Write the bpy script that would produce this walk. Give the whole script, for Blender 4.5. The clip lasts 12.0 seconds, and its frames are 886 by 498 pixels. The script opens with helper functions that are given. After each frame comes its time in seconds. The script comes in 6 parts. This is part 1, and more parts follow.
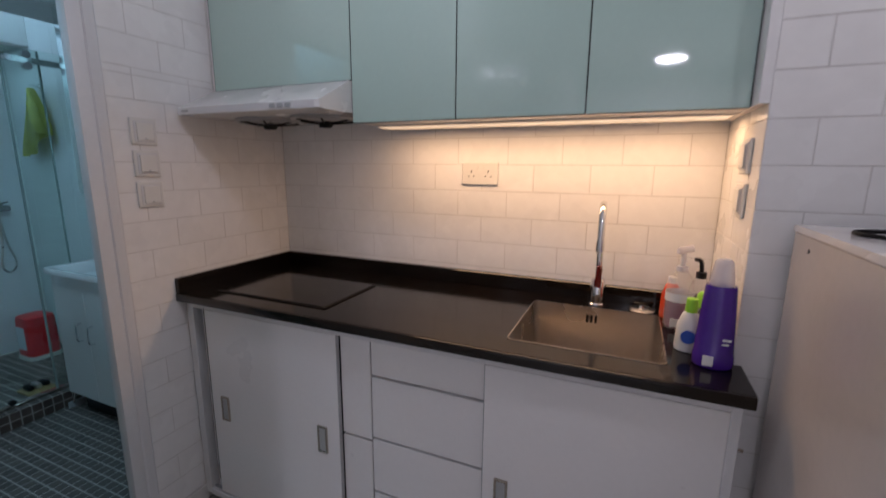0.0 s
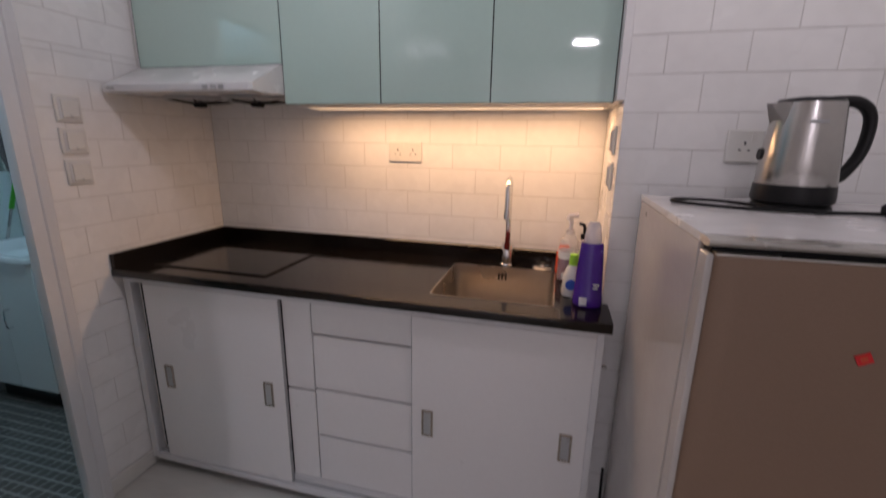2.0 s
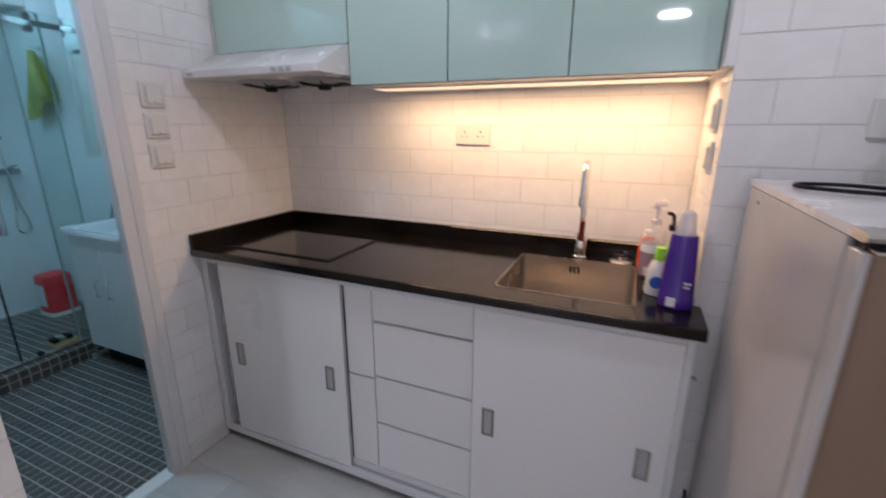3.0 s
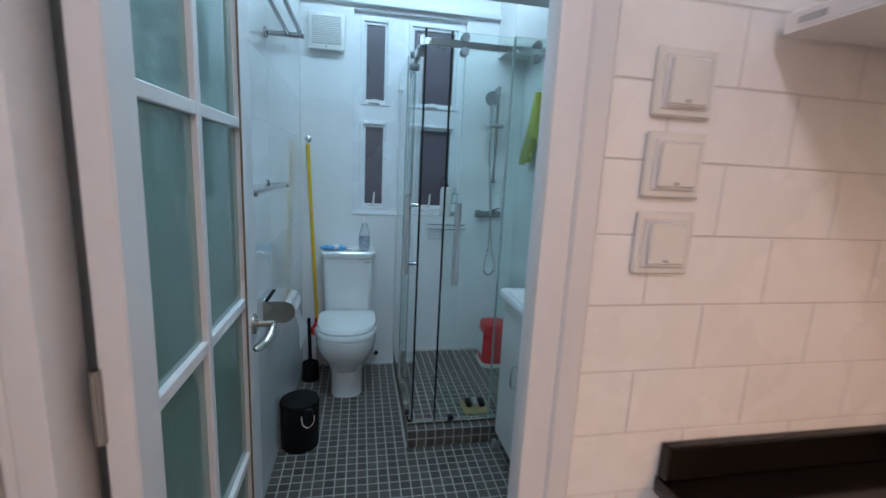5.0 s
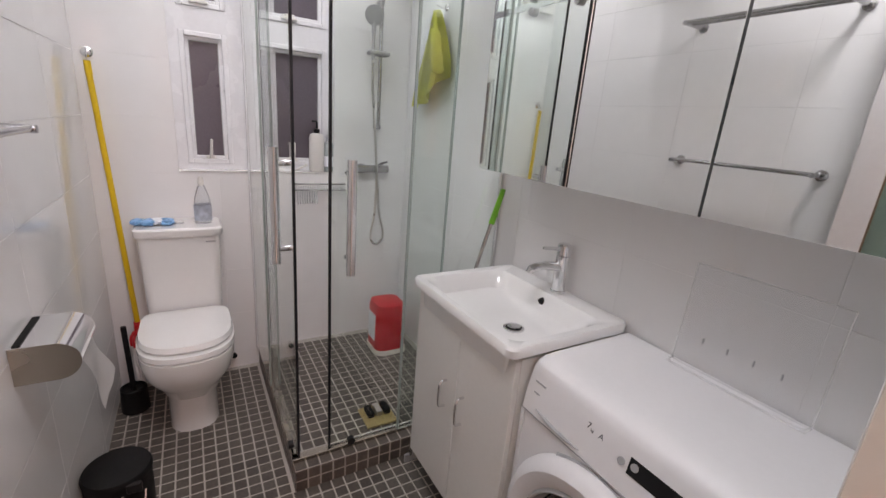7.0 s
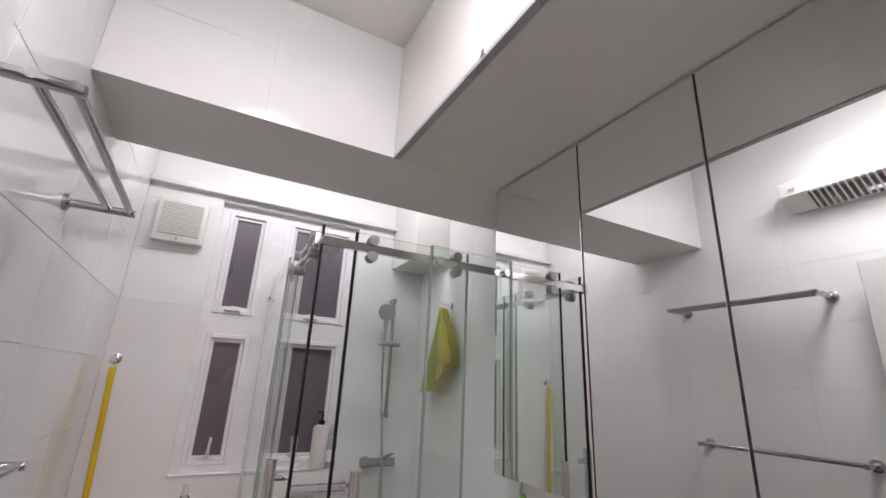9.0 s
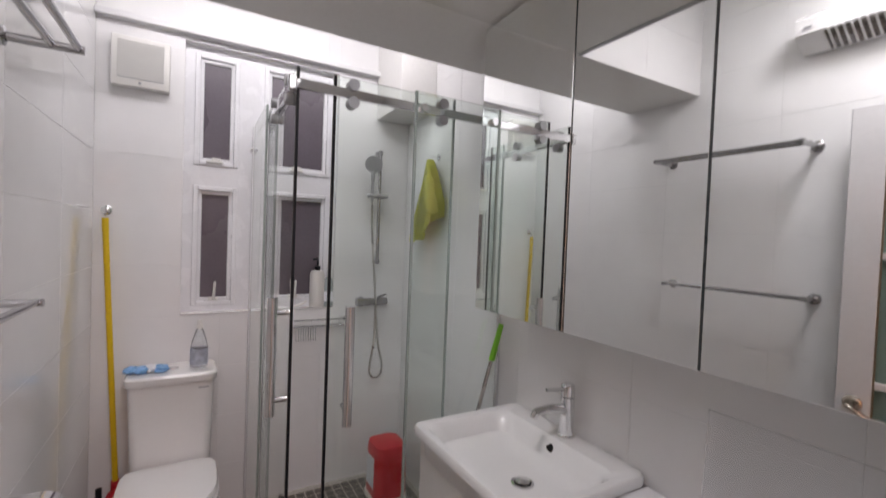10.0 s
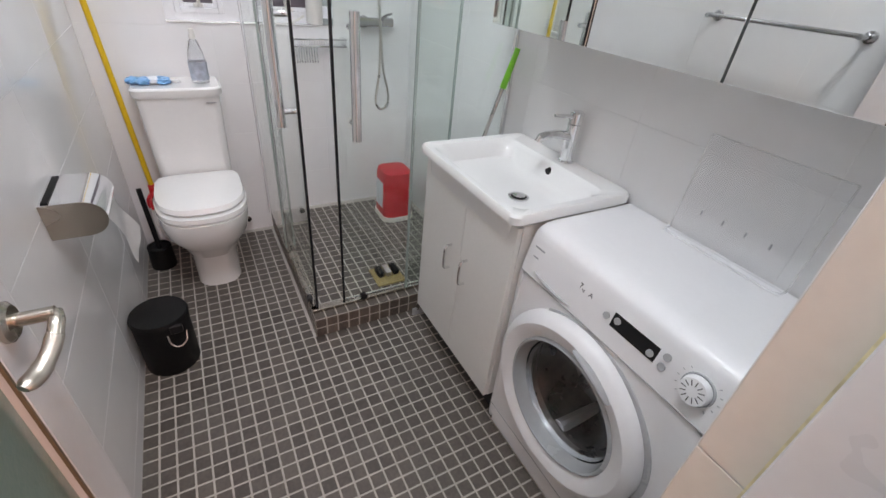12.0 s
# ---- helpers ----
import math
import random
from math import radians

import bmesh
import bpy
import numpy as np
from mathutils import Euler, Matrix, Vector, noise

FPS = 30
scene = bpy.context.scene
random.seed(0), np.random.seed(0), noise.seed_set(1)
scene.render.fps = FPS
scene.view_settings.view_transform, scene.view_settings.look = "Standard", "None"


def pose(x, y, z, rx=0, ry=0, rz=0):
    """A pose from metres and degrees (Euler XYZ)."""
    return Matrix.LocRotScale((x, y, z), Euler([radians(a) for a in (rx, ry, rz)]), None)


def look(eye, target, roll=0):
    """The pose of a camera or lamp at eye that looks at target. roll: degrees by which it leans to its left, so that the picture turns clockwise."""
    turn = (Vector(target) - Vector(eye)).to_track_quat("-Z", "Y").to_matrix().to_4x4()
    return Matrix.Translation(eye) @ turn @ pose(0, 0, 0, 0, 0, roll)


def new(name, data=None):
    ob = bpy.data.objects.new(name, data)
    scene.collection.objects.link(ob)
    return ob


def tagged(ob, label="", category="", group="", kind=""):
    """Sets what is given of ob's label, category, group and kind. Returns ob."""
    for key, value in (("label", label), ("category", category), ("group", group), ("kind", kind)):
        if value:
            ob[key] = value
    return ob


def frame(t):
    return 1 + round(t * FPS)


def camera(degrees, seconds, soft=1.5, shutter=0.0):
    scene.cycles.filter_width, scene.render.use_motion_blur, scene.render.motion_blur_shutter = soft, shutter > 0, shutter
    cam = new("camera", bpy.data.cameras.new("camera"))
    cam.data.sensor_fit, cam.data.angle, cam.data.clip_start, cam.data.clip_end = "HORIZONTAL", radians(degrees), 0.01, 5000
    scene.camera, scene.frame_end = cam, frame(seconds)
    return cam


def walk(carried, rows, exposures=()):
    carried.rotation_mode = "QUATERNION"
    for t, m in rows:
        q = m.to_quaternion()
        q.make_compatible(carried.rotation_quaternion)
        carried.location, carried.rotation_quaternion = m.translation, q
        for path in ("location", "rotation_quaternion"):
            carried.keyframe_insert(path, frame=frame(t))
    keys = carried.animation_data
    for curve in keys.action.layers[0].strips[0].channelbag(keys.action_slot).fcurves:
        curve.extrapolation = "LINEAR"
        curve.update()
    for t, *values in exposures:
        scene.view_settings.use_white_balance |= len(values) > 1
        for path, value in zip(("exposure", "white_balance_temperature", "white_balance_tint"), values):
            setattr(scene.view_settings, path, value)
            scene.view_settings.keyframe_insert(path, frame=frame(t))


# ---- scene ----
cam = camera(91.6, 12.0, shutter=0.25)
PATH = [
    (0, (1.537, 1.373, 1.434), (0.756, 3.175, 1.054), 0.4),
    (0.5, (1.629, 1.267, 1.493), (0.865, 3.115, 1.521), -0.2),
    (1, (1.619, 1.186, 1.527), (1.004, 3.061, 1.85), 0.7),
    (1.5, (1.625, 1.162, 1.502), (0.99, 3.056, 1.591), -0.2),
    (2, (1.631, 1.188, 1.456), (1.145, 3.065, 0.966), 0.9),
    (2.5, (1.652, 1.196, 1.404), (1.198, 2.919, 0.496), 1.8),
    (3, (1.607, 1.275, 1.433), (0.837, 3.039, 0.887), 0.1),
    (3.5, (1.456, 1.481, 1.481), (0.157, 2.967, 1.161), 0.1),
    (3.7, (1.364, 1.559, 1.47), (-0.116, 2.875, 1.193), 0.4),
    (5.3, (0.335, 1.955, 1.411), (-1.612, 2.224, 1.045), 1.0),
    (5.5, (0.22, 1.936, 1.42), (-1.732, 2.195, 1.067), -1.0),
    (6, (0.052, 1.932, 1.423), (-1.848, 2.405, 1.014), 3.3),
    (6.5, (-0.036, 1.938, 1.403), (-1.799, 2.747, 0.917), 3.4),
    (7, (-0.073, 1.933, 1.403), (-1.721, 2.918, 0.844), 4.6),
    (7.5, (-0.077, 1.925, 1.423), (-1.788, 2.913, 1.114), 4.7),
    (7.7, (-0.081, 1.926, 1.456), (-1.839, 2.874, 1.348), 4.9),
    (9.3, (-0.081, 1.929, 1.529), (-1.759, 2.824, 2.148), 2.3),
    (9.5, (-0.076, 1.927, 1.531), (-1.759, 2.895, 2.01), 2.9),
    (10, (-0.074, 1.943, 1.506), (-1.809, 2.938, 1.453), 2.2),
    (10.5, (-0.07, 1.942, 1.475), (-1.74, 2.925, 0.983), 1.9),
    (11, (-0.061, 1.935, 1.442), (-1.603, 2.85, 0.556), 3.3),
    (11.5, (-0.053, 1.924, 1.407), (-1.445, 2.768, 0.244), 5.2),
    (12, (-0.053, 1.923, 1.404), (-1.476, 2.798, 0.305), 6.0),
]
EXPOSURES = [(0.0, 0.05, 6050, 16), (1.5, 0.0, 6250, 18), (2.0, 0.1, 6450, 19), (2.5, 0.6, 6200, 19), (3.0, 0.58, 5950, 14), (3.4, 0.18, 6050, 16), (3.7, 0.1, 6150, 17), (5.3, 1.1, 6600, 22), (5.6, 1.24, 7050, 27), (6.1, 1.42, 10400, 54), (7.7, 1.48, 10600, 56),
             (9.3, 0.92, 10600, 57), (9.9, 0.97, 10600, 57), (10.6, 1.38, 10800, 58), (11.0, 1.44, 10700, 56), (11.5, 1.70, 9900, 51), (12.0, 1.82, 9700, 49)]
walk(cam, [(t, look(eye, target, roll)) for t, eye, target, roll in PATH], EXPOSURES)

# ---- plan, in metres ----
ZK = 0.05                      # kitchen floor
KC, BC = 2.79, 2.70            # ceilings: kitchen, bathroom
KB = 3.00                      # kitchen niche, back wall face
NX, NY = 1.80, 2.57            # niche's right side, and the wall face beside it
XR, YS = 2.75, -3.4            # kitchen's far right wall and the wall behind
XC, YC = 0.70, 1.540             # corner of the wall beside the bathroom doorway
WT = 0.126                     # wall between kitchen and bathroom
YL, YB, XW = 1.55, 3.04, -2.46  # bathroom: towel wall, mirror wall, window wall
DY0, DY1, DZ = 1.575, 2.165, 2.03  # door opening

# ---- world and lights ----
world = bpy.data.worlds.new("world")
scene.world = world
world.use_nodes = True
world.node_tree.nodes["Background"].inputs[0].default_value = (0.010, 0.011, 0.016, 1)
world.node_tree.nodes["Background"].inputs[1].default_value = 1.0


def lamp(name, kind, m, watts, colour, size=0.1, size_y=None):
    data = bpy.data.lights.new(name, kind)
    data.energy, data.color = watts, colour
    if kind == "AREA":
        data.shape = "RECTANGLE" if size_y else "DISK"
        data.size = size
        if size_y:
            data.size_y = size_y
    else:
        data.shadow_soft_size = size
    ob = new(name, data)
    ob.matrix_world = m
    return ob


COOL, WARM, WHITE = (0.45, 0.80, 1.0), (1.0, 0.60, 0.30), (0.96, 0.92, 1.0)
lamp("cabinet_strip_light", "AREA", pose(1.22, 2.815, 1.566), 4.0, WARM, 1.08, 0.10)
lamp("pendant_bulb", "POINT", pose(0.945, 1.97, 2.295), 5.4, WHITE, 0.06)
lamp("pendant_bulb", "POINT", pose(2.165, 2.05, 2.10), 1.5, WHITE, 0.06)
lamp("ceiling_disc_light", "AREA", pose(1.85, -2.30, 2.72), 27, WHITE, 0.32)
bath_lamp = lamp("ceiling_lamp_light", "AREA", pose(-0.50, 2.00, 2.64), 3.75, COOL, 0.30)
bath_lamp.data.spread = radians(168)
lamp("ceiling_lamp_bulb", "POINT", pose(-0.50, 2.00, 2.60), 0.6, COOL, 0.10)
lamp("cove_tube_light", "AREA", pose(-1.95, 2.25, 2.60, 0, 40, 0), 2.5, COOL, 0.05, 1.2)

# ---- materials ----


def material(name, colour, rough=0.5, metal=0.0, vary=0.06, scale=6.0, fine=60.0, bump=0.0, spread=0.0, coat=0.0, rough_vary=0.08):
    """A surface with tone variation at two scales, uneven gloss and fine relief."""
    m = bpy.data.materials.new(name)
    m.use_nodes = True
    nt = m.node_tree
    b = nt.nodes["Principled BSDF"]
    geo = nt.nodes.new("ShaderNodeNewGeometry")
    n1, n2 = nt.nodes.new("ShaderNodeTexNoise"), nt.nodes.new("ShaderNodeTexNoise")
    n1.inputs["Scale"].default_value, n2.inputs["Scale"].default_value = scale, fine
    n1.inputs["Detail"].default_value, n2.inputs["Detail"].default_value = 4, 3
    for n in (n1, n2):
        nt.links.new(geo.outputs["Position"], n.inputs["Vector"])
    add = nt.nodes.new("ShaderNodeMath")
    add.operation = "ADD"
    nt.links.new(n1.outputs["Fac"], add.inputs[0])
    nt.links.new(n2.outputs["Fac"], add.inputs[1])
    last = add.outputs[0]
    if spread:
        info = nt.nodes.new("ShaderNodeObjectInfo")
        isl = nt.nodes.new("ShaderNodeMath")
        isl.operation = "MULTIPLY_ADD"
        nt.links.new(info.outputs["Random"], isl.inputs[0])
        isl.inputs[1].default_value = spread
        nt.links.new(last, isl.inputs[2])
        off = nt.nodes.new("ShaderNodeMath")
        off.operation = "SUBTRACT"
        nt.links.new(isl.outputs[0], off.inputs[0])
        off.inputs[1].default_value = spread * 0.5
        last = off.outputs[0]
    ramp = nt.nodes.new("ShaderNodeMapRange")
    ramp.inputs["From Min"].default_value, ramp.inputs["From Max"].default_value = 0.6, 1.4
    ramp.inputs["To Min"].default_value, ramp.inputs["To Max"].default_value = 1 - vary, 1 + vary
    nt.links.new(last, ramp.inputs["Value"])
    mix = nt.nodes.new("ShaderNodeVectorMath")
    mix.operation = "SCALE"
    mix.inputs[0].default_value = colour
    nt.links.new(ramp.outputs[0], mix.inputs["Scale"])
    nt.links.new(mix.outputs[0], b.inputs["Base Color"])
    rr = nt.nodes.new("ShaderNodeMapRange")
    rr.inputs["From Min"].default_value, rr.inputs["From Max"].default_value = 0.3, 0.7
    rr.inputs["To Min"].default_value, rr.inputs["To Max"].default_value = max(rough - rough_vary, 0.02), rough + rough_vary
    nt.links.new(n1.outputs["Fac"], rr.inputs["Value"])
    nt.links.new(rr.outputs[0], b.inputs["Roughness"])
    b.inputs["Metallic"].default_value = metal
    b.inputs["Coat Weight"].default_value = coat
    b.inputs["Coat Roughness"].default_value = 0.06
    if bump:
        bp = nt.nodes.new("ShaderNodeBump")
        bp.inputs["Strength"].default_value, bp.inputs["Distance"].default_value = bump, 0.002
        nt.links.new(n2.outputs["Fac"], bp.inputs["Height"])
        nt.links.new(bp.outputs[0], b.inputs["Normal"])
    return m


def brushed(name, colour, rough=0.3, stretch=(300, 300, 4)):
    """Metal with drawn grain."""
    m = material(name, colour, rough, 1.0, 0.05, 5, 40)
    nt = m.node_tree
    geo = nt.nodes.new("ShaderNodeNewGeometry")
    sc = nt.nodes.new("ShaderNodeVectorMath")
    sc.operation = "MULTIPLY"
    sc.inputs[1].default_value = stretch
    nt.links.new(geo.outputs["Position"], sc.inputs[0])
    n = nt.nodes.new("ShaderNodeTexNoise")
    n.inputs["Scale"].default_value = 1.0
    nt.links.new(sc.outputs[0], n.inputs["Vector"])
    bp = nt.nodes.new("ShaderNodeBump")
    bp.inputs["Strength"].default_value, bp.inputs["Distance"].default_value = 0.25, 0.0005
    nt.links.new(n.outputs["Fac"], bp.inputs["Height"])
    nt.links.new(bp.outputs[0], nt.nodes["Principled BSDF"].inputs["Normal"])
    return m


def glass(name, colour, rough=0.0, weight=1.0, alpha=1.0, ior=1.45, bump=0.0):
    m = bpy.data.materials.new(name)
    m.use_nodes = True
    nt = m.node_tree
    b = nt.nodes["Principled BSDF"]
    b.inputs["Base Color"].default_value = (*colour, 1)
    b.inputs["Roughness"].default_value = rough
    b.inputs["Transmission Weight"].default_value = weight
    b.inputs["IOR"].default_value = ior
    b.inputs["Alpha"].default_value = alpha
    if bump:
        geo, n, bp = nt.nodes.new("ShaderNodeNewGeometry"), nt.nodes.new("ShaderNodeTexNoise"), nt.nodes.new("ShaderNodeBump")
        n.inputs["Scale"].default_value = 90
        nt.links.new(geo.outputs["Position"], n.inputs["Vector"])
        nt.links.new(n.outputs["Fac"], bp.inputs["Height"])
        bp.inputs["Strength"].default_value, bp.inputs["Distance"].default_value = bump, 0.002
        nt.links.new(bp.outputs[0], b.inputs["Normal"])
    return m


def glow(name, colour, strength):
    m = bpy.data.materials.new(name)
    m.use_nodes = True
    b = m.node_tree.nodes["Principled BSDF"]
    b.inputs["Base Color"].default_value = (0.8, 0.8, 0.8, 1)
    b.inputs["Emission Color"].default_value = (*colour, 1)
    b.inputs["Emission Strength"].default_value = strength
    return m


M_PAINT = material("white_wall_paint", (0.80, 0.79, 0.77), 0.6, vary=0.03, scale=3, bump=0.15)
M_CEIL = material("ceiling_paint", (0.78, 0.77, 0.75), 0.7, vary=0.03, scale=2, bump=0.1)
M_TILE = material("white_brick_tile", (0.81, 0.80, 0.79), 0.27, vary=0.04, scale=4, fine=25, bump=0.25, spread=0.3)
M_TILE.node_tree.nodes["Principled BSDF"].inputs["Specular IOR Level"].default_value = 0.22
M_GROUT = material("pale_grout", (0.655, 0.635, 0.615), 0.85, vary=0.10, scale=8, bump=0.3)
M_BTILE = material("glossy_bath_tile", (0.80, 0.80, 0.80), 0.07, vary=0.02, scale=2, fine=12, bump=0.05, spread=0.15, rough_vary=0.03)
M_BGROUT = material("white_grout", (0.78, 0.78, 0.77), 0.8, vary=0.06)
M_MOSAIC = material("dark_mosaic_tile", (0.090, 0.074, 0.063), 0.42, vary=0.32, scale=14, fine=90, bump=0.4, spread=0.6)
M_MGROUT = material("mosaic_grout", (0.42, 0.39, 0.355), 0.9, vary=0.2, scale=7, fine=60, bump=0.3)
M_CURB = material("brown_mosaic_tile", (0.115, 0.085, 0.07), 0.35, vary=0.3, scale=14, fine=90, bump=0.3, spread=0.6)
M_PLANK = material("pale_grey_plank", (0.50, 0.49, 0.46), 0.40, vary=0.13, scale=3.2, fine=14, bump=0.05, spread=0.30)
for node in [n for n in M_PLANK.node_tree.nodes if n.type == "TEX_NOISE"]:
    grain = M_PLANK.node_tree.nodes.new("ShaderNodeVectorMath")
    grain.operation = "MULTIPLY"
    grain.inputs[1].default_value = (0.45, 2.4, 1.0)
    node.inputs["Distortion"].default_value = 0.7
    M_PLANK.node_tree.links.new(node.inputs["Vector"].links[0].from_socket, grain.inputs[0])
    M_PLANK.node_tree.links.new(grain.outputs[0], node.inputs["Vector"])
M_PLANKJOINT = material("plank_joint", (0.40, 0.39, 0.37), 0.7, vary=0.15)
M_LAMINATE = material("white_laminate", (0.77, 0.76, 0.76), 0.33, vary=0.02, scale=3, bump=0.04)
M_ALU = material("white_aluminium_frame", (0.66, 0.66, 0.67), 0.35, vary=0.03)
M_STONE = material("black_stone", (0.006, 0.004, 0.003), 0.11, vary=0.4, scale=30, fine=200, bump=0.0, rough_vary=0.03)
M_STONE.node_tree.nodes["Principled BSDF"].inputs["Specular IOR Level"].default_value = 0.42
M_GLASSDOOR = material("green_painted_glass", (0.43, 0.59, 0.535), 0.04, vary=0.02, scale=1.5, coat=1.0, rough_vary=0.015)
M_GLASSDOOR.node_tree.nodes["Principled BSDF"].inputs["Specular IOR Level"].default_value = 0.5
M_GLASSDOOR.node_tree.nodes["Principled BSDF"].inputs["Coat IOR"].default_value = 1.5
M_GLASSDOOR.node_tree.nodes["Principled BSDF"].inputs["Coat Roughness"].default_value = 0.03
M_GLASSPALE = M_GLASSDOOR.copy()
M_GLASSPALE.name = "pale_grey_painted_glass"
for node in M_GLASSPALE.node_tree.nodes:
    if node.type == "VECT_MATH":
        node.inputs[0].default_value = (0.54, 0.60, 0.575)
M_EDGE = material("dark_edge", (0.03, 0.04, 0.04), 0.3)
M_WINFRAME = material("white_window_frame", (0.79, 0.80, 0.82), 0.25, vary=0.03)
M_HOOD = material("white_enamel", (0.76, 0.76, 0.76), 0.22, vary=0.02)
M_PLASTIC = material("white_plastic", (0.70, 0.69, 0.66), 0.35, vary=0.02, scale=5)
M_DARK = material("black_plastic", (0.012, 0.012, 0.013), 0.35, vary=0.2)
M_MATTE = material("matte_black", (0.006, 0.006, 0.0065), 0.6, vary=0.25, bump=0.1)
for node_mat in (M_DARK, M_MATTE):
    node_mat.node_tree.nodes["Principled BSDF"].inputs["Specular IOR Level"].default_value = 0.25
M_STEEL = brushed("brushed_steel", (0.62, 0.60, 0.57), 0.28, (4, 300, 300))
M_STEELV = brushed("brushed_steel_upright", (0.50, 0.48, 0.46), 0.22, (300, 300, 4))
M_SINK = brushed("sink_steel", (0.46, 0.425, 0.39), 0.33, (4, 300, 300))
M_CHROME = material("chrome", (0.78, 0.78, 0.79), 0.07, 1.0, vary=0.03, rough_vary=0.03)
M_SATIN = material("satin_nickel", (0.46, 0.41, 0.36), 0.22, 1.0, vary=0.05)
M_RAIL = material("drawn_chrome", (0.47, 0.47, 0.48), 0.16, 1.0, vary=0.05, rough_vary=0.04)
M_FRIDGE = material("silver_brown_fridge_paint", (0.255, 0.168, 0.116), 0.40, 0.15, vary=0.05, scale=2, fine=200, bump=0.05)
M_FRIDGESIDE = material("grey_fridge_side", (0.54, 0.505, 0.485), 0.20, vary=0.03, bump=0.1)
M_FRIDGETOP = material("pale_fridge_top", (0.70, 0.69, 0.70), 0.22, vary=0.05, scale=5, fine=30, bump=0.05)
M_CERAMIC = material("white_ceramic", (0.82, 0.82, 0.81), 0.06, vary=0.015, coat=0.6, rough_vary=0.02)
M_VANITY = material("white_gloss_vanity", (0.76, 0.75, 0.72), 0.16, vary=0.025, scale=3, coat=0.3)
M_WASHER = material("white_washer_enamel", (0.78, 0.78, 0.79), 0.34, vary=0.015, rough_vary=0.01)
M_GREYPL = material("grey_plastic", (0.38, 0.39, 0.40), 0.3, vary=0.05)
M_MIRROR = material("mirror_silver", (0.86, 0.88, 0.87), 0.015, 1.0, vary=0.005, rough_vary=0.0)
M_GLASS = glass("clear_shower_glass", (0.90, 0.975, 0.950))
M_GLASSEDGE = glass("pale_glass_edge", (0.46, 0.57, 0.53), 0.2, 0.4)
M_ACRYL = glass("clear_acrylic", (0.85, 0.86, 0.88), 0.05, 0.0, 0.09)
M_ACRYLEDGE = glass("acrylic_edge", (0.80, 0.82, 0.84), 0.05, 0.0, 0.16)
M_FROST = glass("frosted_green_glass", (0.17, 0.33, 0.29), 0.34, 0.35, bump=0.5)
M_FROST.node_tree.nodes["Principled BSDF"].inputs["Coat Weight"].default_value = 1.0
M_FROST.node_tree.nodes["Principled BSDF"].inputs["Coat Roughness"].default_value = 0.05
M_WINGLASS = material("night_window_glass", (0.13, 0.105, 0.125), 0.30, vary=0.12, scale=3, fine=120, bump=0.3)
M_YELLOW = material("yellow_pole_paint", (0.80, 0.47, 0.02), 0.35, vary=0.1)
M_CLOTH = material("lime_microfibre", (0.56, 0.54, 0.08), 0.95, vary=0.18, scale=20, fine=400, bump=0.6)
M_RED = material("red_plastic", (0.72, 0.025, 0.03), 0.3, vary=0.06)
M_GREEN = material("green_plastic", (0.06, 0.55, 0.03), 0.35, vary=0.06)
M_PURPLE = material("purple_plastic", (0.065, 0.018, 0.27), 0.22, vary=0.08, coat=0.3)
M_LIME = material("lime_plastic", (0.35, 0.75, 0.05), 0.3)
M_BLUE = material("blue_film", (0.10, 0.42, 0.72), 0.3, vary=0.2, scale=30)
M_PAPER = material("white_paper", (0.82, 0.81, 0.80), 0.9, vary=0.02)
M_CLEARPL = glass("clear_plastic", (0.93, 0.95, 0.97), 0.12, 0.9)
M_CAP = glass("milky_plastic", (0.74, 0.72, 0.78), 0.15, 0.0, 0.55)
M_PET = glass("clear_bottle_wall", (0.86, 0.82, 0.80), 0.05, 0.0, 0.20)
M_PINK = glass("mauve_soap", (0.36, 0.16, 0.30), 0.08, 0.35)
M_LEVER = material("dark_red_enamel", (0.16, 0.012, 0.012), 0.12, 0.2, coat=0.6)
M_AQUA = glass("aqua_soap", (0.78, 0.92, 0.93), 0.2, 0.6)
M_BEAD = material("brown_glazing_bead", (0.16, 0.11, 0.065), 0.5, vary=0.2)
M_BEZEL = material("silver_grey_bezel", (0.40, 0.42, 0.43), 0.25, 0.1, vary=0.04)
M_BEIGE = material("tan_plastic", (0.32, 0.22, 0.09), 0.5, vary=0.15)
M_CREAM = material("cream_jamb_tile", (0.74, 0.68, 0.62), 0.2, vary=0.04, scale=5)
M_SILICONE = material("aged_silicone", (0.72, 0.62, 0.40), 0.6, vary=0.3, scale=30)
M_PENDANT = glow("opal_pendant_glow", (1.0, 0.94, 0.88), 3.2)
M_DISC = glow("disc_lamp_glow", (1.0, 0.94, 0.88), 2.2)
M_TUBE = glow("strip_glow", (1.0, 0.66, 0.36), 0.6)
M_BATHGLOW = glow("bath_lamp_glow", COOL, 6.0)
M_ORANGE = material("orange_red_plastic", (0.62, 0.07, 0.02), 0.35)
M_LABEL = material("pale_label", (0.75, 0.78, 0.82), 0.45)
M_BOTTLELABEL = material("grey_blue_label", (0.40, 0.45, 0.52), 0.4, vary=0.3, scale=40)
M_BLUELABEL = material("blue_label", (0.03, 0.10, 0.45), 0.4)
M_INK = material("dark_print", (0.03, 0.03, 0.035), 0.6)
M_WHITEINK = material("white_print", (0.75, 0.74, 0.76), 0.6)
M_DRUM = material("drum_steel", (0.20, 0.185, 0.18), 0.30, 0.9, vary=0.3, scale=18)
M_DOORGLASS = glass("washer_door_glass", (0.80, 0.82, 0.83), 0.0, 1.0)

# ---- mesh helpers ----


